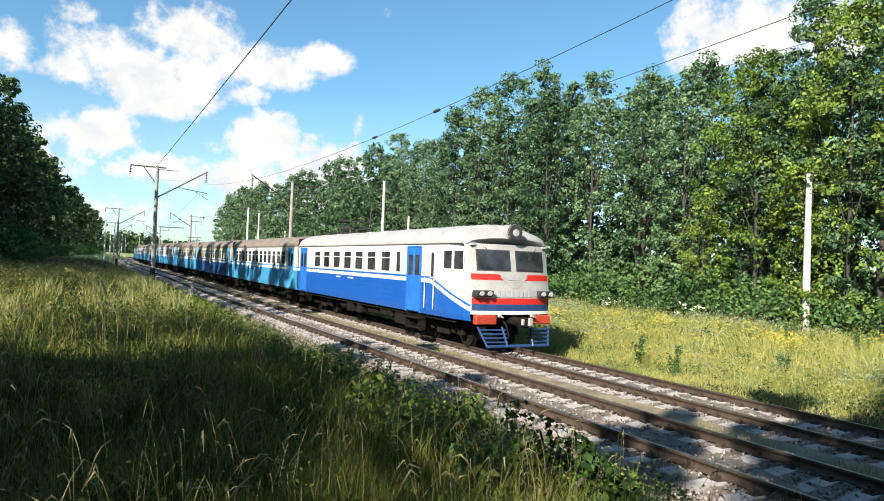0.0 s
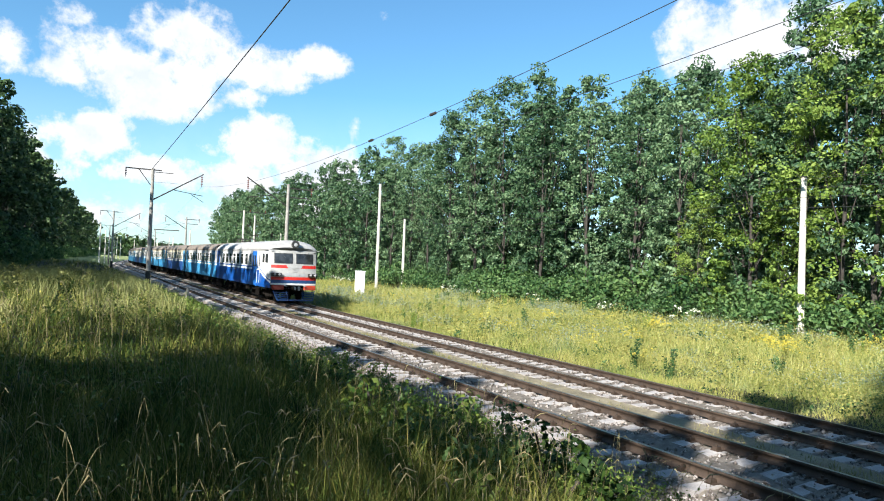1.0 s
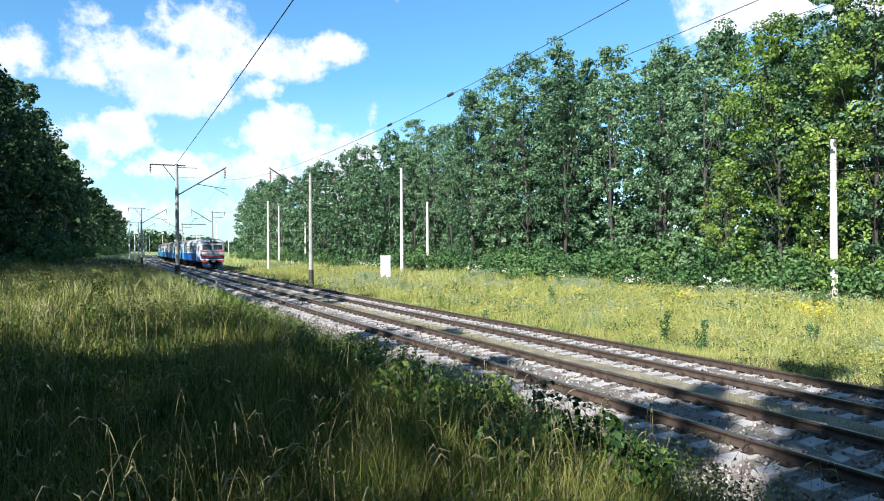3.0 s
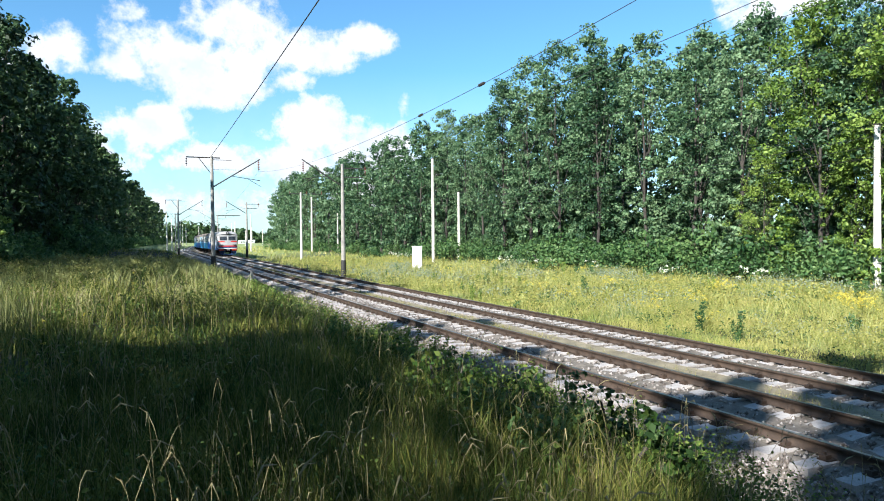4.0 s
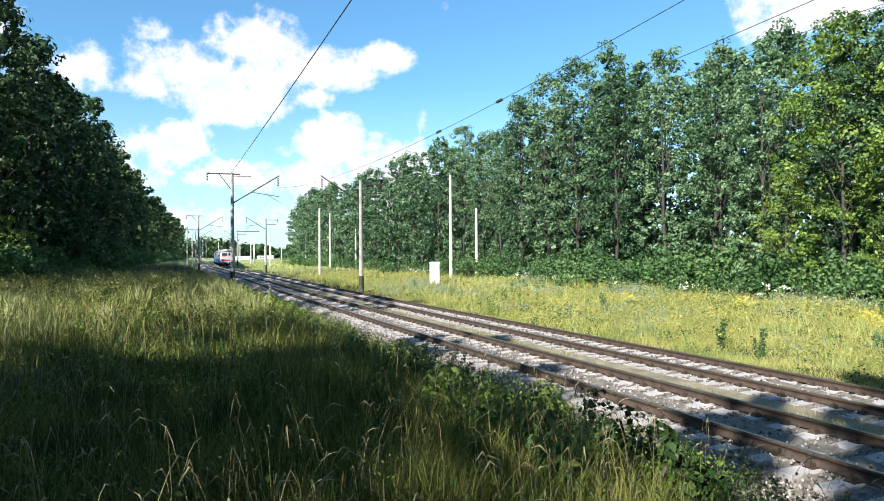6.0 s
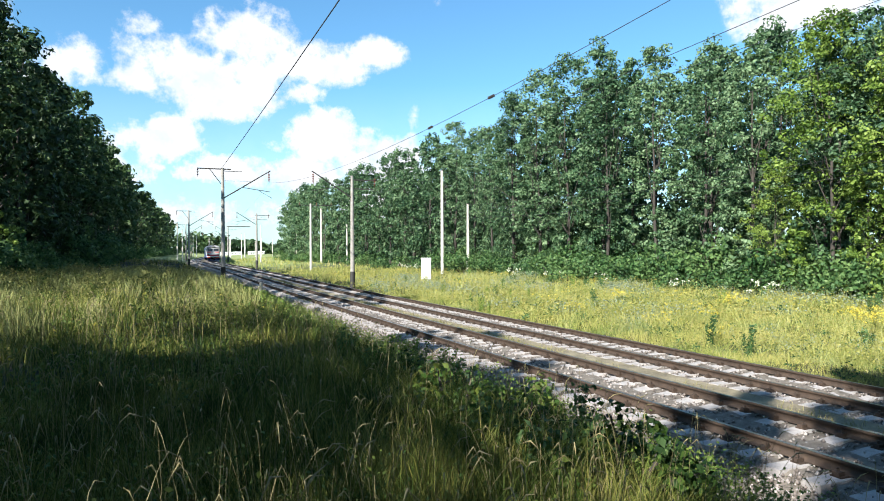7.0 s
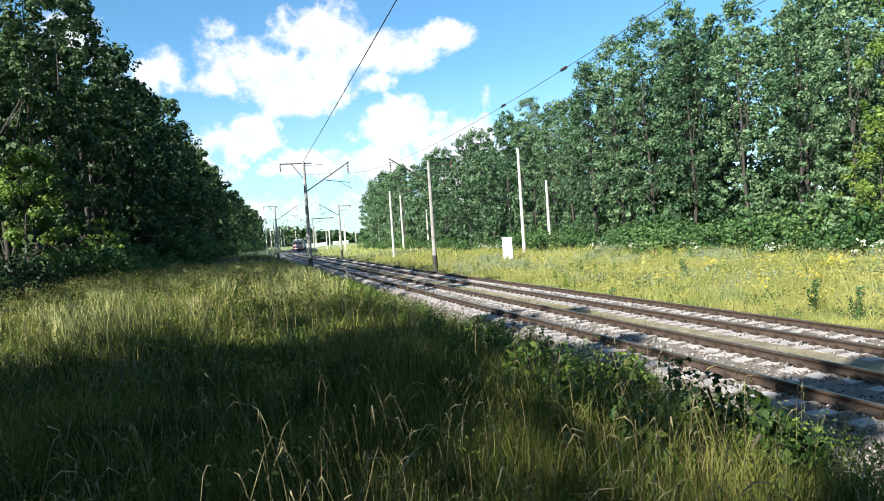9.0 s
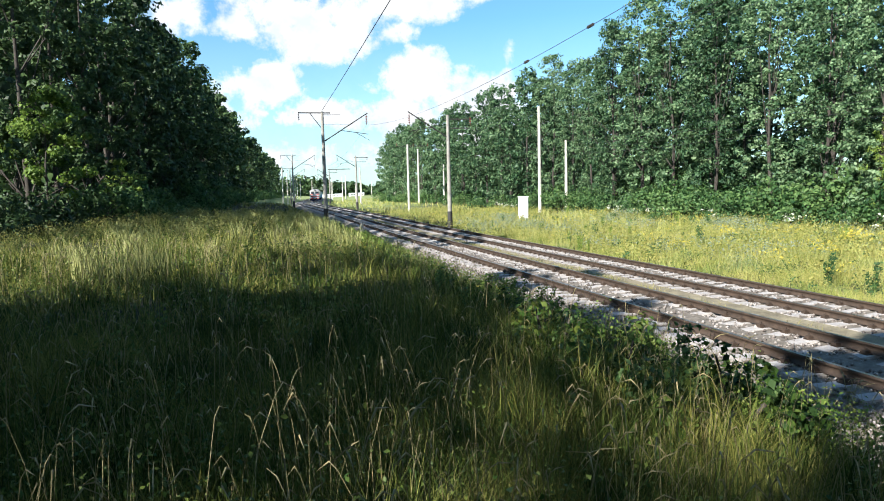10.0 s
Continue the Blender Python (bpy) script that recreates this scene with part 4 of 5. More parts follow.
for x, y in ((3.7, 10.4), (4.1, 11.0), (3.9, 11.8), (4.4, 12.3), (4.6, 11.4), (4.2, 13.0)):
    wp.append((x, y, 2, float(r.uniform(0.7, 0.95)), float(r.uniform(0, 360))))
for x, y in ((3.0, 4.4), (3.5, 4.9), (2.5, 4.1), (4.2, 5.4), (3.9, 6.1), (2.9, 5.6)):
    wp.append((x, y, int(r.integers(0, 2)), float(r.uniform(0.7, 1.0)), float(r.uniform(0, 360))))
grove(weeds, wp, "weeds among the grass")


# Bushes on the slope; their dark leaves also stand in for its shaded hollow.
shade_bushes = [bush(91 + i, h, w, 16, 46, 0.075, M_HERB, "low bush on the bank slope, coloured dark for shade") for i, (h, w) in enumerate([(0.95, 0.55), (0.75, 0.65)])]
sb = [(2.9, 5.1), (3.4, 5.9), (2.7, 6.3), (3.9, 6.8), (3.3, 7.3), (4.3, 5.6), (4.5, 7.8), (2.4, 4.4), (3.6, 4.6), (3.0, 8.2)]
grove(shade_bushes, [(x, y, i % 2, float(r.uniform(0.8, 1.15)), float(r.uniform(0, 360))) for i, (x, y) in enumerate(sb)], "low bushes on the slope")


def pale_tufts():
    """Dense tufts of pale flowering grass standing in the sun."""
    r = np.random.default_rng(15)
    spots = [(-2.1, 13.2, 0.95), (-2.5, 12.8, 0.8), (-3.3, 13.4, 0.9), (-1.4, 16.5, 0.7), (0.9, 18.5, 0.75), (-4.8, 17.5, 0.85)]
    spots += [(r.uniform(-7, 3.2), r.uniform(17, 46), r.uniform(0.6, 1.0)) for _ in range(22)]
    out = []
    for x, y, h in spots:
        n = 160
        a, q = r.uniform(0, 6.28, n), (0.16 + 0.012 * y) * np.sqrt(r.uniform(0, 1, n))
        out.append(blades(r, x + np.cos(a) * q, y + np.sin(a) * q, h * r.uniform(0.55, 1.1, n), 0.0009 * y, 0.5, 2))
    V, F = join(out)
    return mesh_np("pale_grass_tufts", V, F, M_TUFT)


tagged(new("pale_grass_tufts", pale_tufts()), "pale yellow tufts of flowering grass", "grass", kind="stuff")


def verge_grass():
    """Short dry tufts between and beside the tracks."""
    r = np.random.default_rng(12)
    n = 34000
    X = 10.35 + r.normal(0, 0.45, n)
    Y = 4 + 70 * r.uniform(0, 1, n) ** 1.4
    k = (r.uniform(0, 1, n) < tuft(X * 2, Y * 1.4) ** 1.5) & (X > 9.75) & (X < 11.05)
    X, Y = X[k], Y[k]
    V, F = blades(r, X, Y, 0.14 * r.uniform(0.4, 1.4, len(X)), 0.012 + Y * 0.0004, 0.7)
    V[:, 2] += np.repeat(-0.46 + 0.03 + rise(Y) - land(X, Y), 5)
    return mesh_np("verge_grass", V, F, M_DRYG)


tagged(new("verge_grass", verge_grass()), "short dry grass between the two tracks", "grass", kind="stuff")


def meadow_stalks():
    r = np.random.default_rng(14)
    n = 30000
    az, d = radians(1) * r.uniform(3, 70, n), np.sqrt(r.uniform(15 ** 2, 70 ** 2, n))
    X, Y = d * np.sin(az), d * np.cos(az)
    k = (X > 16.5) & (X < 33) & (r.uniform(0, 1, n) < tuft(X * 0.6 + 9, Y * 0.6) ** 1.3)
    X, Y, d = X[k], Y[k], d[k]
    V, F = blades(r, X, Y, 0.85 * r.uniform(0.5, 1.25, len(X)), 0.0007 * d, 0.6, 1)
    return mesh_np("meadow_stalks", V, F, M_PALE)


tagged(new("meadow_stalks", meadow_stalks()), "pale tall flowering grass stalks in the meadow", "grass", kind="stuff")


# House-shaped stand-ins for small white cars in the distance.
def far_white_block(x, y, w, turn):
    z0 = float(land(x, y))
    h = empty("house", pose(x, y, z0, 0, 0, turn))
    bm = bmesh.new()
    box(bm, 0, 0, 0.9, w, 5.0, 2.0)
    wl = part("wall", bm, M_WHITEP, h, "white side of the stand-in block")
    for dx in (-0.28, 0.28):
        bm = bmesh.new()
        box(bm, dx * w, -2.5, 1.2, 0.8, 0.12, 0.7)
        part("window", bm, M_FRAME, wl)
    bm = bmesh.new()
    loft(bm, [[(-w / 2 - 0.3, -2.9, 1.9), (-w / 2 - 0.3, 0, 2.7), (-w / 2 - 0.3, 2.9, 1.9)], [(w / 2 + 0.3, -2.9, 1.9), (w / 2 + 0.3, 0, 2.7), (w / 2 + 0.3, 2.9, 1.9)]], True)
    bm.faces.new([v for v in bm.verts if v.co.x < 0])
    bm.faces.new([v for v in bm.verts if v.co.x > 0])
    part("roof", bm, M_WHITEP, h, "pale sloped top of the stand-in block")
    tagged(h, "house-shaped stand-in for white cars far across the fields", "house", "houses beyond the fields")


for x, y, w, t in ((50, 560, 5, 5), (57, 570, 6, -8), (66, 555, 4, 12), (75, 575, 7, 0), (45, 565, 4, 4)):
    far_white_block(x, y, w, t)


def herbs(name, seed, n, where, per, size, mat, tall=1.0):
    """Low leafy herbs in drifts among the grass; where gives x, y and distance of n clumps."""
    r = np.random.default_rng(seed)
    X, Y, d = where(r, n)
    h = r.uniform(0.12, 0.55, len(X)) * tall
    C = np.stack([X, Y, land(X, Y) + h * 0.7], 1)
    out = []
    for lo, hi in ((0, 6), (6, 14), (14, 30), (30, 200)):
        k = (d >= lo) & (d < hi)
        if k.any():
            V, F = leaves(r, C[k], 0.09 + h[k] * 0.42, per, size * (0.6 + 0.055 * min(0.5 * (lo + hi), 45)), 1.1)
            out.append((V, [F]))
    V, F = join(out)
    return mesh_np(name, V, F, mat)


def on_bank(r, n):
    az, d = radians(1) * r.uniform(-32, 60, n), 1.6 + 36 * r.uniform(0, 1, n) ** 1.5
    X, Y = d * np.sin(az), d * np.cos(az)
    k = (X < 5.5) & (X > -14) & (r.uniform(0, 1, n) < tuft(X * 0.8 + 5, Y * 0.8) ** 1.2)
    return X[k], Y[k], d[k]


def on_meadow(r, n):
    az, d = radians(1) * r.uniform(5, 66, n), 17 + 45 * r.uniform(0, 1, n)
    X, Y = d * np.sin(az), d * np.cos(az)
    k = (X > 15.4) & (X < 31.5) & (r.uniform(0, 1, n) < tuft(X * 0.5 + 2, Y * 0.5 + 4) ** 1.5)
    return X[k], Y[k], d[k]


def bank_edge(r, n):
    Y = 3.4 + 46 * r.uniform(0, 1, n) ** 1.5
    X = 5.45 + 0.25 * np.sin(Y * 0.9) - np.abs(r.normal(0, 0.75, n))
    k = r.uniform(0, 1, n) < 0.25 + 0.75 * tuft(X * 1.3, Y * 0.9 + 3)
    X, Y = X[k], Y[k]
    return X, Y, np.hypot(X, Y)


def bank_back(r, n):
    Y = 12 + 52 * r.uniform(0, 1, n) ** 1.2
    X = r.uniform(-9, 5.0, n)
    k = r.uniform(0, 1, n) < 0.1 + 0.9 * tuft(X * 0.9 + 1, Y * 0.55) ** 1.4
    X, Y = X[k], Y[k]
    return X, Y, np.hypot(X, Y)


tagged(new("bank_edge_weeds", herbs("bank_edge_weeds", 45, 2600, bank_edge, 34, 0.034, M_EDGE, 1.25)), "bright green leafy weeds along the edge of the bank", "weeds", kind="stuff")
tagged(new("grass_plumes", herbs("grass_plumes", 46, 4200, bank_back, 40, 0.022, M_PLUME, 1.35)), "soft yellow-green flowering grass in the sun", "grass", kind="stuff")
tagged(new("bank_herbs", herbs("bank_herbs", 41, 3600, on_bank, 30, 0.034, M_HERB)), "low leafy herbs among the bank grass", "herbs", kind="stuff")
def along_meadow(r, n):
    az, d = radians(1) * r.uniform(4, 68, n), 17 + 75 * r.uniform(0, 1, n) ** 1.2
    X, Y = d * np.sin(az), d * np.cos(az)
    k = (X > 15.6) & (X < 31.5)
    return X[k], Y[k], d[k]


def sage_spots(r, n):
    cx, cy = r.uniform(16.5, 30, 46), r.uniform(8, 70, 46)
    i = r.integers(0, 46, n)
    X, Y = cx[i] + r.normal(0, 0.7, n), cy[i] + r.normal(0, 1.1, n)
    return X, Y, np.hypot(X, Y)


tagged(new("meadow_plants", herbs("meadow_plants", 43, 11000, along_meadow, 22, 0.03, M_MHERB, 1.55)), "tangled yellow-green meadow plants in bloom", "herbs", kind="stuff")
tagged(new("sage_plants", herbs("sage_plants", 44, 1300, sage_spots, 22, 0.03, M_SAGE, 1.5)), "grey-green wild plants in the meadow", "herbs", kind="stuff")
tagged(new("meadow_herbs", herbs("meadow_herbs", 42, 1500, on_meadow, 24, 0.04, M_BUSH)), "green leafy herbs in the meadow", "herbs", kind="stuff")

# ---------------------------------------------------------------- train
def livery(name, top, low, stripe, head=False):
    """Painted car side: pale upper half, stripe, blue lower half; on the end car the bands sweep down to the nose."""
    m, nt, b = material(name, 0.38)
    sep = nt.nodes.new("ShaderNodeSeparateXYZ")
    co = objco(nt)
    nt.links.new(co, sep.inputs[0])
    y, z = sep.outputs[1], sep.outputs[2]
    if head:
        mr = nt.nodes.new("ShaderNodeMapRange")
        nt.links.new(y, mr.inputs[0])
        mr.inputs[1].default_value, mr.inputs[2].default_value = 0.15, 2.75
        mr.inputs[3].default_value, mr.inputs[4].default_value = 1.42, 2.27
        z0 = mr.outputs[0]
    else:
        z0 = 2.27
    dz = mathn(nt, "SUBTRACT", z, z0)
    dirt = noisen(nt, co, 1.3, 5, 0.65)
    fine = noisen(nt, co, 14, 3, 0.6)
    blue2 = tuple(c * 0.75 for c in low)
    col = mixn(nt, dirt, low, blue2)
    col = mixn(nt, mathn(nt, "GREATER_THAN", dz, -0.16), col, stripe)
    col = mixn(nt, mathn(nt, "GREATER_THAN", dz, -0.02), col, low)
    col = mixn(nt, mathn(nt, "GREATER_THAN", dz, 0.06), col, top)
    col = mixn(nt, mathn(nt, "MULTIPLY", mathn(nt, "GREATER_THAN", fine, 0.62), 0.18), col, (0.25, 0.21, 0.17))
    nt.links.new(col, b.inputs["Base Color"])
    bump(nt, b, noisen(nt, co, 3, 2), 0.12, 0.02)
    return m


BLUE, LBLUE, NAVY = (0.006, 0.088, 0.37), (0.05, 0.28, 0.52), (0.015, 0.07, 0.25)
WHITE, CREAM = (0.50, 0.50, 0.49), (0.46, 0.42, 0.31)
M_LIV = {"head": livery("end_car_paint", WHITE, BLUE, (0.85, 0.85, 0.84), True),
         "white": livery("white_blue_paint", WHITE, LBLUE, (0.85, 0.85, 0.84)),
         "cream": livery("cream_blue_paint", CREAM, NAVY, (0.6, 0.6, 0.55)),
         "pale": livery("cream_lightblue_paint", CREAM, LBLUE, (0.7, 0.7, 0.66))}
M_DOORB = worn("door_blue", (0.012, 0.10, 0.38), (0.02, 0.15, 0.48), 3, 0.4, fine=20, bumps=0.1)
M_DOORL = worn("door_light_blue", (0.04, 0.24, 0.48), (0.08, 0.34, 0.58), 3, 0.4, fine=20, bumps=0.1)
M_ROOF = worn("roof_grey", (0.24, 0.238, 0.235), (0.38, 0.375, 0.365), 1.2, 0.65, fine=14, bumps=0.15)
M_ROOFB = worn("roof_brown", (0.11, 0.09, 0.07), (0.22, 0.185, 0.15), 1.2, 0.75, fine=14, bumps=0.15)
# Grime taken almost to black: the shadow under the cars is in the colour.
M_UNDER = worn("underframe_grime_shade", (0.004, 0.004, 0.004), (0.018, 0.015, 0.013), 3, 0.85, fine=18)
M_RED = worn("red_paint", (0.42, 0.015, 0.012), (0.58, 0.03, 0.02), 3, 0.4, fine=20, bumps=0.1)
M_ORANGE = worn("orange_paint", (0.30, 0.03, 0.014), (0.42, 0.055, 0.025), 3, 0.45, fine=20, bumps=0.1)
M_BLUEP = worn("plough_blue", (0.008, 0.03, 0.10), (0.02, 0.065, 0.18), 4, 0.5, fine=20)
# Darker than WHITE: the nose's dimmer light is put into its paint.
M_NOSE = worn("nose_white_dimmed", (0.27, 0.265, 0.255), (0.40, 0.395, 0.38), 2.5, 0.4, fine=20, bumps=0.1)
M_NOSEG = worn("nose_grey", (0.24, 0.24, 0.24), (0.38, 0.38, 0.37), 2.5, 0.5, fine=20, bumps=0.1)
M_LAMP = worn("lamp_glass", (0.25, 0.26, 0.27), (0.45, 0.46, 0.46), 10, 0.12)
M_GREYBAR = worn("lettering_grey", (0.28, 0.29, 0.30), (0.36, 0.37, 0.38), 10, 0.5)


M_UNDER.node_tree.nodes["Principled BSDF"].inputs["Specular IOR Level"].default_value = 0.1


def glass_material():
    m, nt, b = material("dark_window_glass", 0.08)
    co = objco(nt)
    nt.links.new(ramp(nt, noisen(nt, co, 2.0, 3), [(0.3, (0.012, 0.014, 0.016)), (0.7, (0.05, 0.055, 0.06))]), b.inputs["Base Color"])
    b.inputs["IOR"].default_value = 1.5
    return m


M_GLASS = glass_material()
HALF, LEN, PITCH = 1.74, 19.6, 20.1
SECTION = [(1.70, 0.98), (1.74, 1.15), (1.74, 1.9), (1.74, 2.4), (1.74, 2.9), (1.74, 3.40), (1.715, 3.52)]
TAPER = 0.89
ROOFSEC = [(1.75, 3.50), (1.73, 3.62), (1.60, 3.82), (1.35, 3.99), (0.95, 4.12), (0.5, 4.19), (0.0, 4.21)]


def nose_y(z, x):
    """How far the nose skin lies ahead of y = 0: it leans back above the sill and rounds off to the sides."""
    lean = 0.0 if z < 1.9 else (z - 1.9) * 0.20
    return lean + 0.24 * (abs(x) / (HALF * TAPER)) ** 2.6


def slim(y):
    """The cab narrows towards the nose."""
    return TAPER + (1 - TAPER) * min(max(y / 1.5, 0.0), 1.0) ** 0.7


def car_body(car, liv, roof, head):
    bm = bmesh.new()
    sect = [(s * x, z) for s, seq in ((-1, SECTION), (1, SECTION[::-1])) for x, z in seq]
    rings = []
    for y in ([0.0, 0.65, 1.0, 1.5, LEN] if head else [0.0, LEN]):
        k = slim(y) if head else 1.0
        rings.append([(x * k, (nose_y(z, x * k) if (head and y == 0.0) else y), z) for x, z in sect])
    rows = loft(bm, rings, True)
    bm.faces.new(rows[-1])
    if not head:
        bm.faces.new(rows[0][::-1])
    part("body", bm, liv, car)
    bm = bmesh.new()
    full = [(-x, z) for x, z in ROOFSEC] + [(x, z) for x, z in ROOFSEC[-2::-1]]
    rings = []
    if head:
        for k, y in ((0.0, 0.0), (0.5, 0.35), (1.0, 0.9), (1.0, 1.6), (1.0, LEN - 0.3)):
            rings.append([(x * (TAPER * 1.01 if y == 0 else slim(y + 0.3)), (nose_y(3.45, x * TAPER) - 0.04 if y == 0 else y + 0.3), z if (y > 0.4) else 3.50 + (z - 3.50) * (0.30 if y == 0 else 0.72)) for x, z in full])
    else:
        rings = [[(x, y, z) for x, z in full] for y in (0.0, LEN)]
    rows = loft(bm, rings)
    bm.faces.new(rows[0])
    bm.faces.new(rows[-1])
    rp = part("roof", bm, roof, car, "grey painted arched roof" if roof is M_ROOF else "weathered brown arched roof")
    # ribs and vents along the roof
    for y in np.arange(2.4, LEN - 0.8, 2.15):
        for s in (-1, 1):
            bm = bmesh.new()
            box(bm, s * 0.95, y, 4.10, 0.34, 0.6, 0.07, 0.02, Matrix.Rotation(s * 0.22, 4, "Y"))
            part("roof_vent", bm, roof, rp)
    for s in (-1, 1):
        bm = bmesh.new()
        box(bm, s * 1.765, LEN / 2 + 0.25, 3.52, 0.05, LEN - 0.6, 0.045)
        part("rain_gutter", bm, roof, car)


def side_window(car, y, w, z0, z1, side, split=True, cab=False):
    x = side * (HALF + 0.004)
    fit_ = None
    if cab:
        k = slim(y)
        ang = math.atan2(HALF * (slim(y + 0.2) - slim(y - 0.2)), 0.4)
        fit_ = Matrix.Translation((side * HALF * k, y, 0)) @ Matrix.Rotation(-side * ang, 4, 'Z') @ Matrix.Translation((-side * HALF, -y, 0))
    bm = bmesh.new()
    box(bm, x, y, (z0 + z1) / 2, 0.02, w, z1 - z0, 0.004)
    if fit_:
        bm.transform(fit_)
    win = part("window", bm, M_GLASS, car)
    bm = bmesh.new()
    t = 0.035
    for dz in (z0, z1):
        box(bm, x + side * 0.008, y, dz, 0.02, w + 2 * t, t)
    for dy in (-w / 2, w / 2):
        box(bm, x + side * 0.008, y + dy, (z0 + z1) / 2, 0.02, t, z1 - z0 - t)
    if split:
        box(bm, x + side * 0.008, y, z0 + (z1 - z0) * 0.68, 0.02, w - t, t)
    if fit_:
        bm.transform(fit_)
    part("frame", bm, M_WHITEP, win)


def door(car, y, w, side, mat):
    x = side * (HALF + 0.003)
    z0, z1 = 1.02, 3.36
    bm = bmesh.new()
    box(bm, x, y - w / 4, (z0 + z1) / 2, 0.03, w / 2 - 0.02, z1 - z0, 0.006)
    box(bm, x, y + w / 4, (z0 + z1) / 2, 0.03, w / 2 - 0.02, z1 - z0, 0.006)
    for dy in (-w / 2 - 0.03, w / 2 + 0.03):
        box(bm, x, y + dy, (z0 + z1) / 2, 0.05, 0.06, z1 - z0 + 0.1)
    box(bm, x, y, z1 + 0.03, 0.05, w, 0.06)
    d = part("door", bm, mat, car, "blue sliding door")
    for dy in (-w / 4, w / 4):
        bm = bmesh.new()
        box(bm, x + side * 0.012, y + dy, 2.72, 0.02, w / 2 - 0.2, 0.75, 0.004)
        part("pane", bm, M_GLASS, d)
    bm = bmesh.new()
    box(bm, side * 1.66, y, 0.78, 0.3, w + 0.1, 0.06)
    box(bm, side * 1.60, y, 0.42, 0.3, w, 0.05)
    for dy in (-w / 2, w / 2):
        box(bm, side * 1.60, y + dy, 0.66, 0.26, 0.03, 0.66)
    part("step", bm, M_UNDER, d)


def bogie(car, y):
    bm = bmesh.new()
    for s in (-1, 1):
        box(bm, s * 1.02, y, 0.62, 0.16, 2.9, 0.22, 0.03)
        box(bm, s * 1.05, y, 0.42, 0.14, 0.9, 0.26, 0.03)
        for d in (-1.3, 1.3):
            box(bm, s * 1.06, y + d, 0.50, 0.2, 0.34, 0.3, 0.04)
            rod(bm, (s * 1.06, y + d * 0.62, 0.42), (s * 1.06, y + d * 0.62, 0.85), 0.10, 0.10, 8)
    box(bm, 0, y, 0.7, 2.1, 0.6, 0.25, 0.03)
    b = part("bogie", bm, M_UNDER, car)
    for d in (-1.3, 1.3):
        for s in (-1, 1):
            bm = bmesh.new()
            rod(bm, (s * 0.72, y + d, 0.475), (s * 0.86, y + d, 0.475), 0.475, 0.475, 20)
            rod(bm, (s * 0.70, y + d, 0.475), (s * 0.73, y + d, 0.475), 0.51, 0.51, 20)
            rod(bm, (s * 0.86, y + d, 0.475), (s * 0.92, y + d, 0.475), 0.13, 0.11, 10)
            part("wheel", bm, M_UNDER, b)


def underframe(car, seed):
    r = np.random.default_rng(seed)
    bm = bmesh.new()
    box(bm, 0, LEN / 2, 1.0, 3.0, LEN - 1.0, 0.16)
    part("underframe", bm, M_UNDER, car)
    y = 5.4
    k = 0
    while y < LEN - 6:
        w = r.uniform(0.5, 1.3)
        h = r.uniform(0.28, 0.6)
        for s in (-1, 1):
            bm = bmesh.new()
            if k % 3 == 2:
                rod(bm, (s * 1.2, y, 0.66), (s * 1.2, y + w, 0.66), 0.17, 0.17, 12)
                for d in (0.2, 0.8):
                    box(bm, s * 1.2, y + w * d, 0.78, 0.36, 0.05, 0.34)
                part("air_tank", bm, M_UNDER, car)
            else:
                box(bm, s * 1.2, y + w / 2, 0.95 - h / 2, 0.6, w, h, 0.04)
                box(bm, s * 1.505, y + w / 2, 0.95 - h / 2, 0.03, w * 0.8, h * 0.7, 0.01)
                part("equipment_box", bm, M_UNDER, car)
        k += 1
        y += w + r.uniform(0.25, 0.8)
    for s in (-1, 1):
        bm = bmesh.new()
        rod(bm, (s * 1.55, 1.2, 0.86), (s * 1.55, LEN - 1.2, 0.86), 0.03, 0.03, 6)
        part("pipe", bm, M_UNDER, car)
    bm = bmesh.new()
    rod(bm, (0, LEN, 1.05), (0, PITCH, 1.05), 0.14, 0.14, 8)
    box(bm, 0, LEN + 0.25, 2.5, 3.3, 0.5, 2.9, 0.05)
    part("gangway", bm, M_UNDER, car, "black rubber gangway")


def pantograph(car, y):
    bm = bmesh.new()
    for s in (-0.55, 0.55):
        for d in (-1.0, 1.0):
            rod(bm, (s, y + d, 4.18), (s, y + d, 4.5), 0.05, 0.05, 6)
        rod(bm, (s, y - 1.1, 4.5), (s, y + 1.1, 4.5), 0.035, 0.035, 6)
        rod(bm, (s, y - 0.9, 4.52), (s * 0.8, y + 0.9, 4.70), 0.025, 0.025, 6)
        rod(bm, (s * 0.8, y + 0.9, 4.70), (s, y - 0.2, 4.86), 0.02, 0.02, 6)
    rod(bm, (-0.9, y - 0.2, 4.87), (0.9, y - 0.2, 4.87), 0.03, 0.03, 6)
    rod(bm, (-0.55, y + 1.1, 4.5), (0.55, y + 1.1, 4.5), 0.03, 0.03, 6)
    part("pantograph", bm, M_STEEL, car, "folded steel pantograph")
    bm = bmesh.new()
    rod(bm, (0.7, y + 2, 4.42), (0.7, y + 9, 4.42), 0.03, 0.03, 6)
    for d in (2.2, 4.2, 6.2, 8.2):
        rod(bm, (0.7, y + d, 4.1), (0.7, y + d, 4.42), 0.05, 0.03, 6)
    part("roof_cable", bm, M_STEEL, car)


END_WINDOWS = [(5.56, 0.4), (6.82, 0.9), (8.37, 0.92), (9.87, 0.92), (11.36, 0.95), (12.9, 0.95), (14.45, 0.92), (15.98, 0.95)]


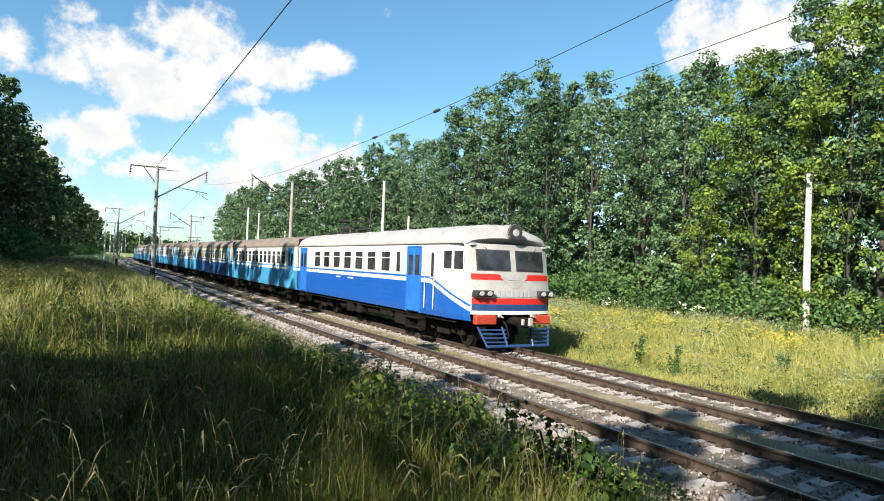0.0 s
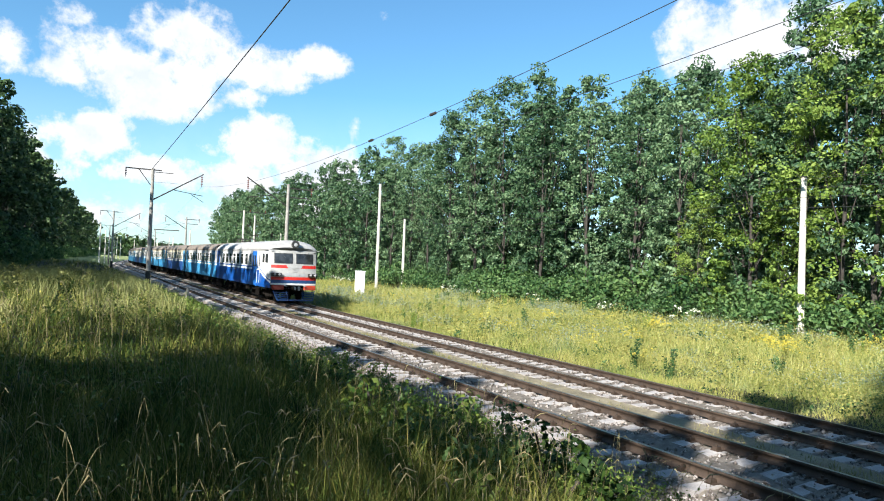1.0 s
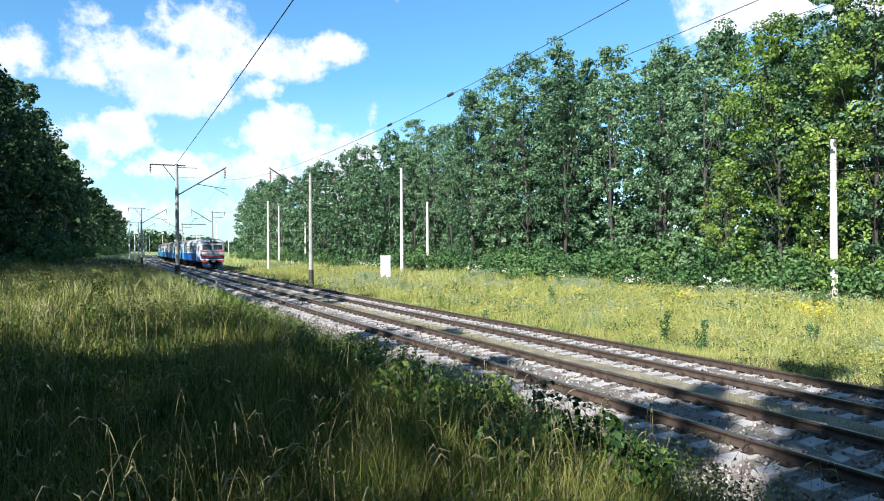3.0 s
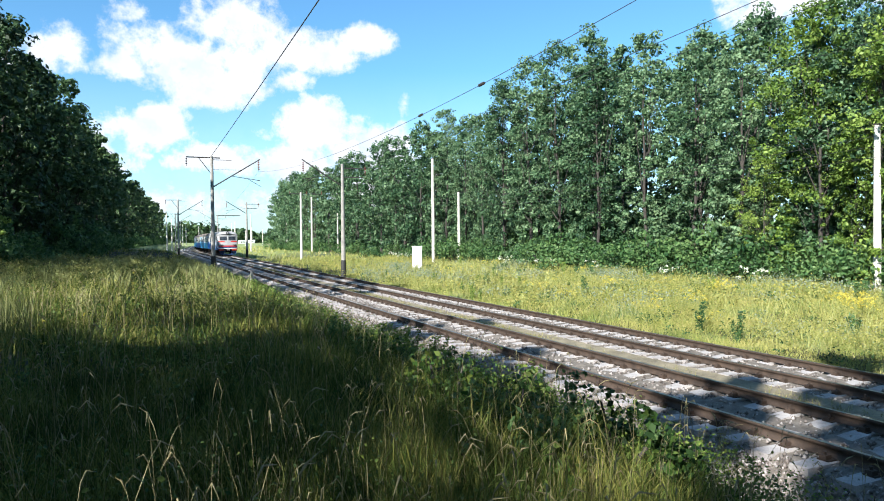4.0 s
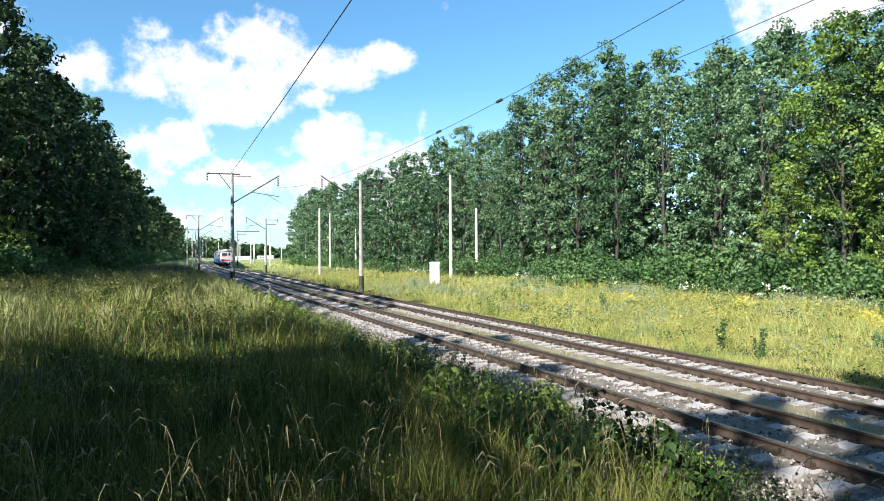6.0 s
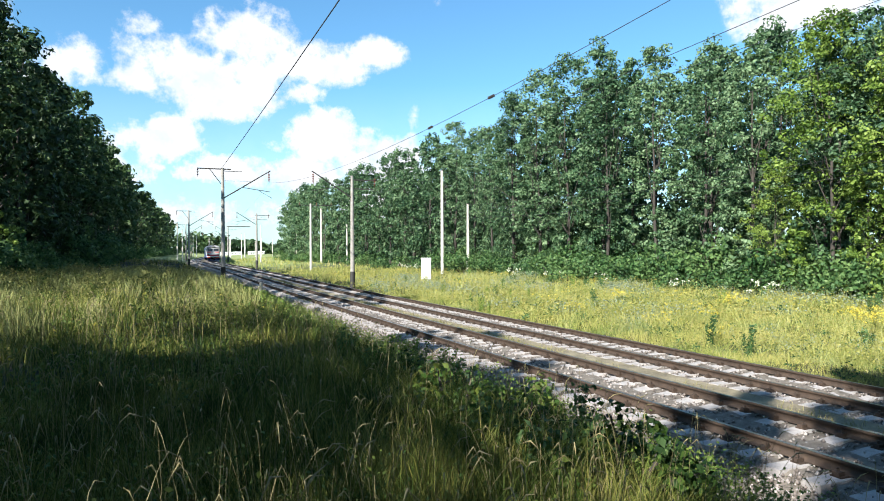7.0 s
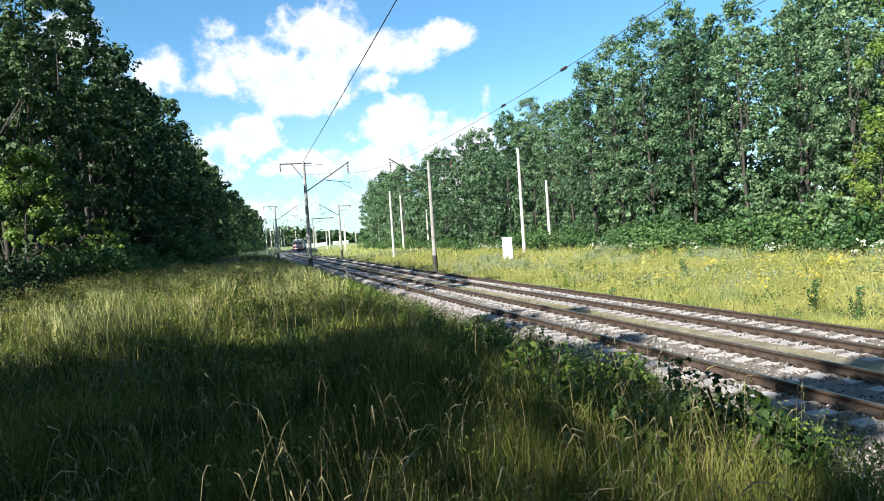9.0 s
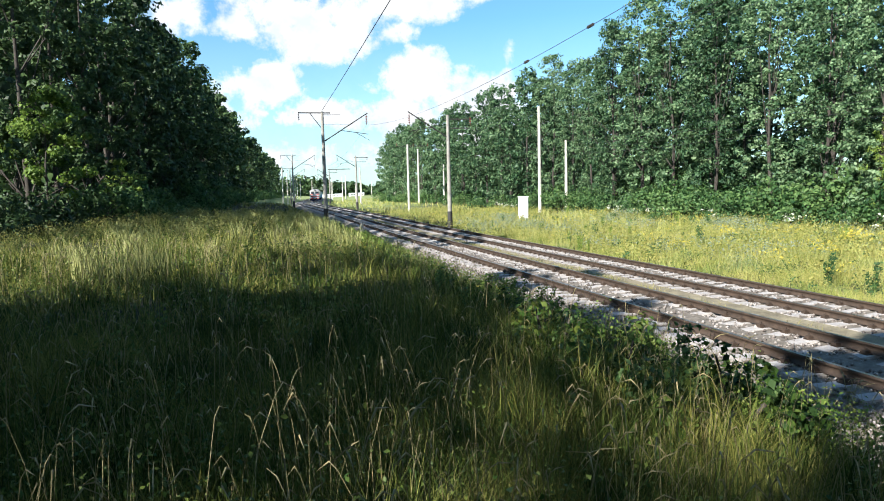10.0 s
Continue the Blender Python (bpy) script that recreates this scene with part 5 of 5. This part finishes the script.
def nose(car):
    """The driver's end: skin, windscreens, bands, headlamp, buffers, coupler and snow plough."""
    def plate(name, x0, x1, z0, z1, off, mat, label="", nx=6, nz=3, shift=None, parent=None):
        bm = bmesh.new()
        g = []
        for d in (0.0, 0.03):
            layer = []
            for j in range(nz + 1):
                row = []
                for i in range(nx + 1):
                    x = (x0 + (x1 - x0) * i / nx) * TAPER
                    z = z0 + (z1 - z0) * j / nz
                    xx = x + (shift(j / nz, i / nx) if shift else 0)
                    row.append(bm.verts.new((xx, nose_y(z, xx) - off + d, z)))
                layer.append(row)
            g.append(layer)
        for d in (0, 1):
            for j in range(nz):
                for i in range(nx):
                    bm.faces.new((g[d][j][i], g[d][j][i + 1], g[d][j + 1][i + 1], g[d][j + 1][i]))
        for j in range(nz):
            for i in (0, nx):
                bm.faces.new((g[0][j][i], g[0][j + 1][i], g[1][j + 1][i], g[1][j][i]))
        for i in range(nx):
            for j in (0, nz):
                bm.faces.new((g[0][j][i], g[0][j][i + 1], g[1][j][i + 1], g[1][j][i]))
        return part(name, bm, mat, parent or car, label)

    plate("nose_skin", -1.738, 1.738, 1.2, 3.50, 0.02, M_NOSE, "rounded white driver's end", 16, 14)
    plate("waist_band", -1.71, 1.71, 1.54, 1.74, 0.022, M_RED, "red painted band", 16, 2)
    plate("lower_band", -1.70, 1.70, 1.32, 1.54, 0.022, M_BLUEP, "dark blue painted band", 16, 2)
    plate("sill_band", -1.69, 1.69, 1.21, 1.32, 0.024, M_WHITEP, "white painted band", 16, 1)
    for s in (-1, 1):
        a, b = sorted((s * 0.12, s * 1.49))
        fr = plate("windscreen", a, b, 2.62, 3.32, 0.03, M_FRAME, "driver's windscreen in black rubber", 8, 4)
        plate("pane", a + 0.05, b - 0.05, 2.66, 3.28, 0.045, M_GLASS, "", 8, 4, None, fr)
        a, b = sorted((s * 0.36, s * 1.71))
        plate("upper_band", a, b, 2.32, 2.52, 0.022, M_RED, "red painted band", 8, 2,
              (lambda j, i, s=s: (0.25 * j * (1 - i) if s > 0 else -0.25 * j * i)))
        bm = bmesh.new()
        box(bm, s * 1.22, 0.0, 1.88, 0.62, 0.34, 0.22, 0.02)
        for v in bm.verts:
            if v.co.z < 1.86:
                v.co.y += 0.10
        lm = part("marker_light", bm, M_FRAME, car, "black wedge-shaped lamp housing")
        for dx in (0.16, 0.46):
            bm = bmesh.new()
            xx = s * (0.9 + dx)
            rod(bm, (xx, -0.185, 1.90), (xx, -0.10, 1.90), 0.075, 0.09, 12)
            part("lens", bm, M_LAMP, lm)
        bm = bmesh.new()
        box(bm, s * 1.07, 0.10, 1.03, 0.78, 0.25, 0.30, 0.03)
        part("buffer_beam", bm, M_ORANGE, car, "orange-red buffer beam")
        bm = bmesh.new()
        rod(bm, (s * 1.05, nose_y(3.44, 1.05) - 0.02, 3.42), (s * 0.6, nose_y(3.0, 0.6) - 0.06, 3.0), 0.012, 0.012, 5)
        part("wiper", bm, M_FRAME, car)
        bm = bmesh.new()
        box(bm, s * 1.42, nose_y(3.46, 1.42) - 0.05, 3.46, 0.2, 0.12, 0.06, 0.01)
        part("signal_lamp", bm, M_LAMP, car)
    # winged emblem in the middle, drawn as plain shapes
    plate("emblem", -0.62, 0.62, 2.06, 2.44, 0.035, M_NOSEG, "grey winged emblem plate", 8, 3,
          (lambda j, i: (0.5 - i) * 0.9 * (1 - j)))
    for zz, hw in ((2.33, 0.30), (2.26, 0.22), (2.19, 0.12)):
        plate("emblem_bar", -hw, hw, zz, zz + 0.03, 0.05, M_NOSE, "", 4, 1)
    for i in range(8):
        x = -0.78 + i * 0.2
        plate("number_bar", x, x + 0.13, 1.78, 1.98, 0.036, M_GREYBAR, "grey bar in place of a number", 2, 1)
    # headlamp on the roof front
    bm = bmesh.new()
    rod(bm, (0, 0.10, 3.93), (0, 0.95, 3.93), 0.265, 0.25, 20)
    hl = part("headlamp", bm, M_ROOF, car, "round headlamp in the roof")
    bm = bmesh.new()
    rod(bm, (0, 0.05, 3.93), (0, 0.16, 3.93), 0.25, 0.275, 20)
    part("rim", bm, M_FRAME, hl)
    bm = bmesh.new()
    rod(bm, (0, 0.03, 3.90), (0, 0.055, 3.90), 0.11, 0.13, 20)
    part("lens", bm, M_LAMP, hl)
    bm = bmesh.new()
    rod(bm, (0, -0.55, 1.0), (0, 0.4, 1.0), 0.13, 0.15, 10)
    box(bm, 0, -0.6, 1.0, 0.38, 0.25, 0.34, 0.05)
    for x in (-0.45, 0.5):
        v, f = tube_path([(x, 0, 1.02), (x, -0.25, 0.85), (x * 0.9, -0.32, 0.55), (x * 0.8, -0.2, 0.38)], 0.03, 6)
        vv = [bm.verts.new(p) for p in v]
        for q in f:
            bm.faces.new([vv[i] for i in q])
    cp = part("coupler", bm, M_UNDER, car, "black automatic coupler with air hoses")
    bm = bmesh.new()
    box(bm, 0.12, -0.74, 1.02, 0.16, 0.12, 0.26, 0.03)
    box(bm, -0.14, -0.70, 1.02, 0.10, 0.10, 0.20, 0.02)
    part("jaw", bm, M_NOSEG, cp, "worn grey coupler jaw")
    bm = bmesh.new()
    for x in (-0.62, 0.66):
        rod(bm, (x, -0.02, 1.16), (x, -0.14, 1.16), 0.05, 0.05, 8)
        rod(bm, (x - 0.1, -0.16, 1.16), (x + 0.1, -0.16, 1.12), 0.02, 0.02, 6)
    part("valve", bm, M_NOSEG, cp, "grey air valves")
    # slatted plough guard
    bm = bmesh.new()
    for s in (-1, 1):
        rod(bm, (s * 1.40, 0.0, 0.82), (s * 1.18, -0.3, 0.20), 0.035, 0.035, 6)
        rod(bm, (s * 0.55, -0.12, 0.82), (s * 0.5, -0.42, 0.20), 0.035, 0.035, 6)
    pl = part("plough_guard", bm, M_BLUEP, car, "blue slatted plough guard")
    for k in range(5):
        z = 0.22 + k * 0.125
        y = -0.3 + k * 0.06
        bm = bmesh.new()
        w = 1.18 + k * 0.045
        if k == 0:
            rod(bm, (-w, y - 0.05, z), (w, y - 0.05, z), 0.05, 0.05, 6)
            part("slat", bm, M_BLUEP, pl)
            continue
        rod(bm, (-w, y, z), (-0.45, y - 0.12, z), 0.028, 0.028, 6)
        part("slat", bm, M_BLUEP, pl)
        bm = bmesh.new()
        rod(bm, (0.45, y - 0.12, z), (w, y, z), 0.028, 0.028, 6)
        part("slat", bm, M_BLUEP, pl)
    # steps by the cab and the cab side glazing
    for s in (-1, 1):
        for (y, w) in ((0.86, 0.56), (1.50, 0.56)):
            side_window(car, y, w, 2.62, 3.26, s, False, True)
        side_window(car, 2.61, 0.28, 2.30, 3.2, s, False)
        bm = bmesh.new()
        for y in (2.42, 3.12):
            rod(bm, (s * 1.79, y, 1.2), (s * 1.79, y, 2.3), 0.018, 0.018, 6)
        part("handrail", bm, M_WHITEP, car, "white grab rail")


def carriage(label, liv, roof, doormat, head=False, panto=False, seed=1):
    car = empty("railway_carriage")
    car_body(car, liv, roof, head)
    for s in (-1, 1):
        wins = END_WINDOWS if head else [(2.0 + 0.9 + k * 1.22, 0.82) for k in range(13)]
        for y, w in wins:
            side_window(car, y, w, 2.41, 3.22, s, w > 0.5)
        door(car, 4.13 if head else 1.2, 1.12, s, doormat)
        door(car, 18.55, 1.12, s, doormat)
    for s in (-1, 1):
        for z in (1.28, 1.5, 1.72, 1.94):
            bm = bmesh.new()
            y0, y1 = (4.85, LEN - 1.75) if head else (1.95, LEN - 1.75)
            box(bm, s * (HALF + 0.002), (y0 + y1) / 2, z, 0.014, y1 - y0, 0.03)
            part("side_rib", bm, liv, car)
        for y, w in ((12.6, 0.55), (11.1, 0.3), (10.7, 0.3)):
            bm = bmesh.new()
            box(bm, s * (HALF + 0.006), y, 2.0, 0.008, w, 0.06)
            part("lettering_bar", bm, M_WHITEP, car, "small white lettering")
    for y in (2.9, LEN - 2.9):
        bogie(car, y)
    underframe(car, seed)
    if head:
        nose(car)
    if panto:
        pantograph(car, 15.4)
    tagged(car, label, "railway carriage", "carriages of the commuter train")
    return car


CARS = [carriage("white and blue end carriage with red bands", M_LIV["head"], M_ROOF, M_DOORB, True, True, 1)]
CARS.append(carriage("white carriage with light blue lower half and brown roof", M_LIV["white"], M_ROOFB, M_DOORL, False, False, 2))
CARS.append(carriage("cream carriage with navy lower half and brown roof", M_LIV["cream"], M_ROOFB, M_DOORL, False, False, 3))
CARS.append(carriage("cream carriage with light blue lower half", M_LIV["pale"], M_ROOFB, M_DOORL, False, True, 4))
for k in (1, 2, 3, 1, 3):
    CARS.append(copy_thing(CARS[k], Matrix.Identity(4)))

# ---------------------------------------------------------------- sleepers and stones


def sleeper_mesh(name):
    bm = bmesh.new()
    ends = [(-1.35, 0.0), (-0.95, 0.0), (-0.55, 0.0), (0.0, -0.05), (0.55, 0.0), (0.95, 0.0), (1.35, 0.0)]
    rings = []
    for x, dz in ends:
        rings.append([(x, -0.15, -0.20), (x, -0.125, dz), (x, 0.125, dz), (x, 0.15, -0.20)])
    rows = loft(bm, rings, True)
    bm.faces.new(rows[0])
    bm.faces.new(rows[-1])
    return to_mesh(name, bm, M_SLEEP)


def fastening_mesh():
    bm = bmesh.new()
    for s in (-0.76, 0.76):
        box(bm, s, 0, 0.008, 0.36, 0.15, 0.02)
        for d in (-0.13, 0.13):
            box(bm, s + d, 0, 0.04, 0.10, 0.09, 0.06)
            rod(bm, (s + d, 0, 0.06), (s + d, 0, 0.11), 0.02, 0.02, 6)
    return to_mesh("rail_fastening", bm, M_RAIL)


SL, FA = sleeper_mesh("sleeper"), fastening_mesh()
r = np.random.default_rng(17)
for tr, c, z in ((TRACKS[0], C_NEAR, 0.0), (TRACKS[1], C_FAR, Z_FAR)):
    far_v, far_f, o = [], [], 0
    sv = np.array([v.co for v in SL.vertices])
    sf = [list(p.vertices) for p in SL.polygons if len(p.vertices) == 4]
    for k in range(-30, 640):
        y = 1.0 + k * 0.57
        jx, jr = r.normal(0, 0.03), r.normal(0, 0.6)
        top = z - 0.166 + float(rise(y))
        if 0 <= k < 130:
            ob = new("sleeper", SL)
            ob.parent = tr
            ob.matrix_basis = pose(c + jx, y, top, 0, 0, jr)
            fa = new("rail_fastening", FA)
            fa.parent = ob
        else:
            far_v.append(sv + np.array([c + jx + float(bend(np.array(y))), y, top]))
            far_f += [[i + o for i in q] for q in sf]
            o += len(sv)
    ob = new("sleepers", mesh_np("sleepers", np.concatenate(far_v), np.array(far_f), M_SLEEP))
    ob.parent = tr
    tagged(ob, kind="stuff")


def stones():
    r = np.random.default_rng(23)
    out_v, out_f, o = [], [], 0
    base = np.array([(1, 0, 0), (-1, 0, 0), (0, 1, 0), (0, -1, 0), (0, 0, 1), (0, 0, -1)], float)
    tri = np.array([(0, 2, 4), (2, 1, 4), (1, 3, 4), (3, 0, 4), (2, 0, 5), (1, 2, 5), (3, 1, 5), (0, 3, 5)])
    n = 36000
    X = np.where(r.uniform(0, 1, n) < 0.25, r.uniform(5.5, 7.2, n), r.uniform(5.5, 14.6, n))
    Y = 2.0 + 33 * r.uniform(0, 1, n) ** 1.6
    prof = np.interp(X, [5.4, 5.75, 6.85, 7.2, 9.45, 10.0, 10.6, 11.2, 13.9, 14.3, 15.2], [-1.1, -0.86, -0.30, -0.195, -0.195, -0.33, -0.50, -0.41, -0.41, -0.49, -0.85])
    drop = (X > 9.85) & (X < 11.0) & (r.uniform(0, 1, n) < 0.35)
    prof = prof - drop * 0.2
    on = (np.abs((Y - 1.0 + 0.285) % 0.57 - 0.285) < 0.15) & (((X > 7.0) & (X < 9.75)) | ((X > 11.1) & (X < 13.86)))
    prof = prof - (on & (r.uniform(0, 1, n) < 0.8)) * 0.2
    S = r.uniform(0.015, 0.034, n) * (1 + Y / 60)
    P = np.stack([X, Y, prof + r.uniform(-0.01, 0.035, n)], 1)
    V = base[None] * r.uniform(0.6, 1.3, (n, 6, 1)) * S[:, None, None]
    a = r.uniform(0, 6.28, n)
    ca, sa = np.cos(a)[:, None], np.sin(a)[:, None]
    V = np.stack([V[..., 0] * ca - V[..., 1] * sa, V[..., 0] * sa + V[..., 1] * ca, V[..., 2] + V[..., 0] * 0.3], -1) + P[:, None]
    F = tri[None] + (np.arange(n) * 6)[:, None, None]
    return mesh_np("loose_ballast", V, F.reshape(-1, 3), M_STONE)


lb = tagged(new("loose_ballast", stones()), "loose crushed stones of the trackbed", "ballast", kind="stuff")

# ---------------------------------------------------------------- what moves


RUN_T = [0.0, 0.5, 1.0, 1.5, 2.0, 2.5, 3.2, 4.5, 5.5, 7.5, 10.0]
RUN_Y = [18.35, 30.94, 43.92, 57.3, 70.9, 84.3, 102.0, 131.0, 151.5, 192.0, 238.0]


def train_y(t):
    """Where the train's tail stands after t seconds, driving away and slowing."""
    slope = np.gradient(RUN_Y, RUN_T)
    i = min(int(np.searchsorted(RUN_T, t, "right")) - 1, len(RUN_T) - 2)
    h = RUN_T[i + 1] - RUN_T[i]
    u = (t - RUN_T[i]) / h
    return float((2 * u ** 3 - 3 * u ** 2 + 1) * RUN_Y[i] + (u ** 3 - 2 * u ** 2 + u) * h * slope[i]
                 + (3 * u ** 2 - 2 * u ** 3) * RUN_Y[i + 1] + (u ** 3 - u ** 2) * h * slope[i + 1])


def motions():
    times = [i * 0.5 for i in range(21)]
    for k, car in enumerate(CARS):
        rows = []
        for t in times:
            y = train_y(t) + k * PITCH
            a, b = y + 2.9, y + LEN - 2.9
            pa = Vector((C_FAR + float(bend(np.array(a))), a, Z_FAR + float(rise(a))))
            pb = Vector((C_FAR + float(bend(np.array(b))), b, Z_FAR + float(rise(b))))
            d = (pb - pa).normalized()
            p = pa - d * 2.9
            rows.append((t, pose(p.x, p.y, p.z, math.degrees(math.asin(d.z)), 0, -math.degrees(math.atan2(d.x, d.y)))))
        walk(car, rows)


motions()
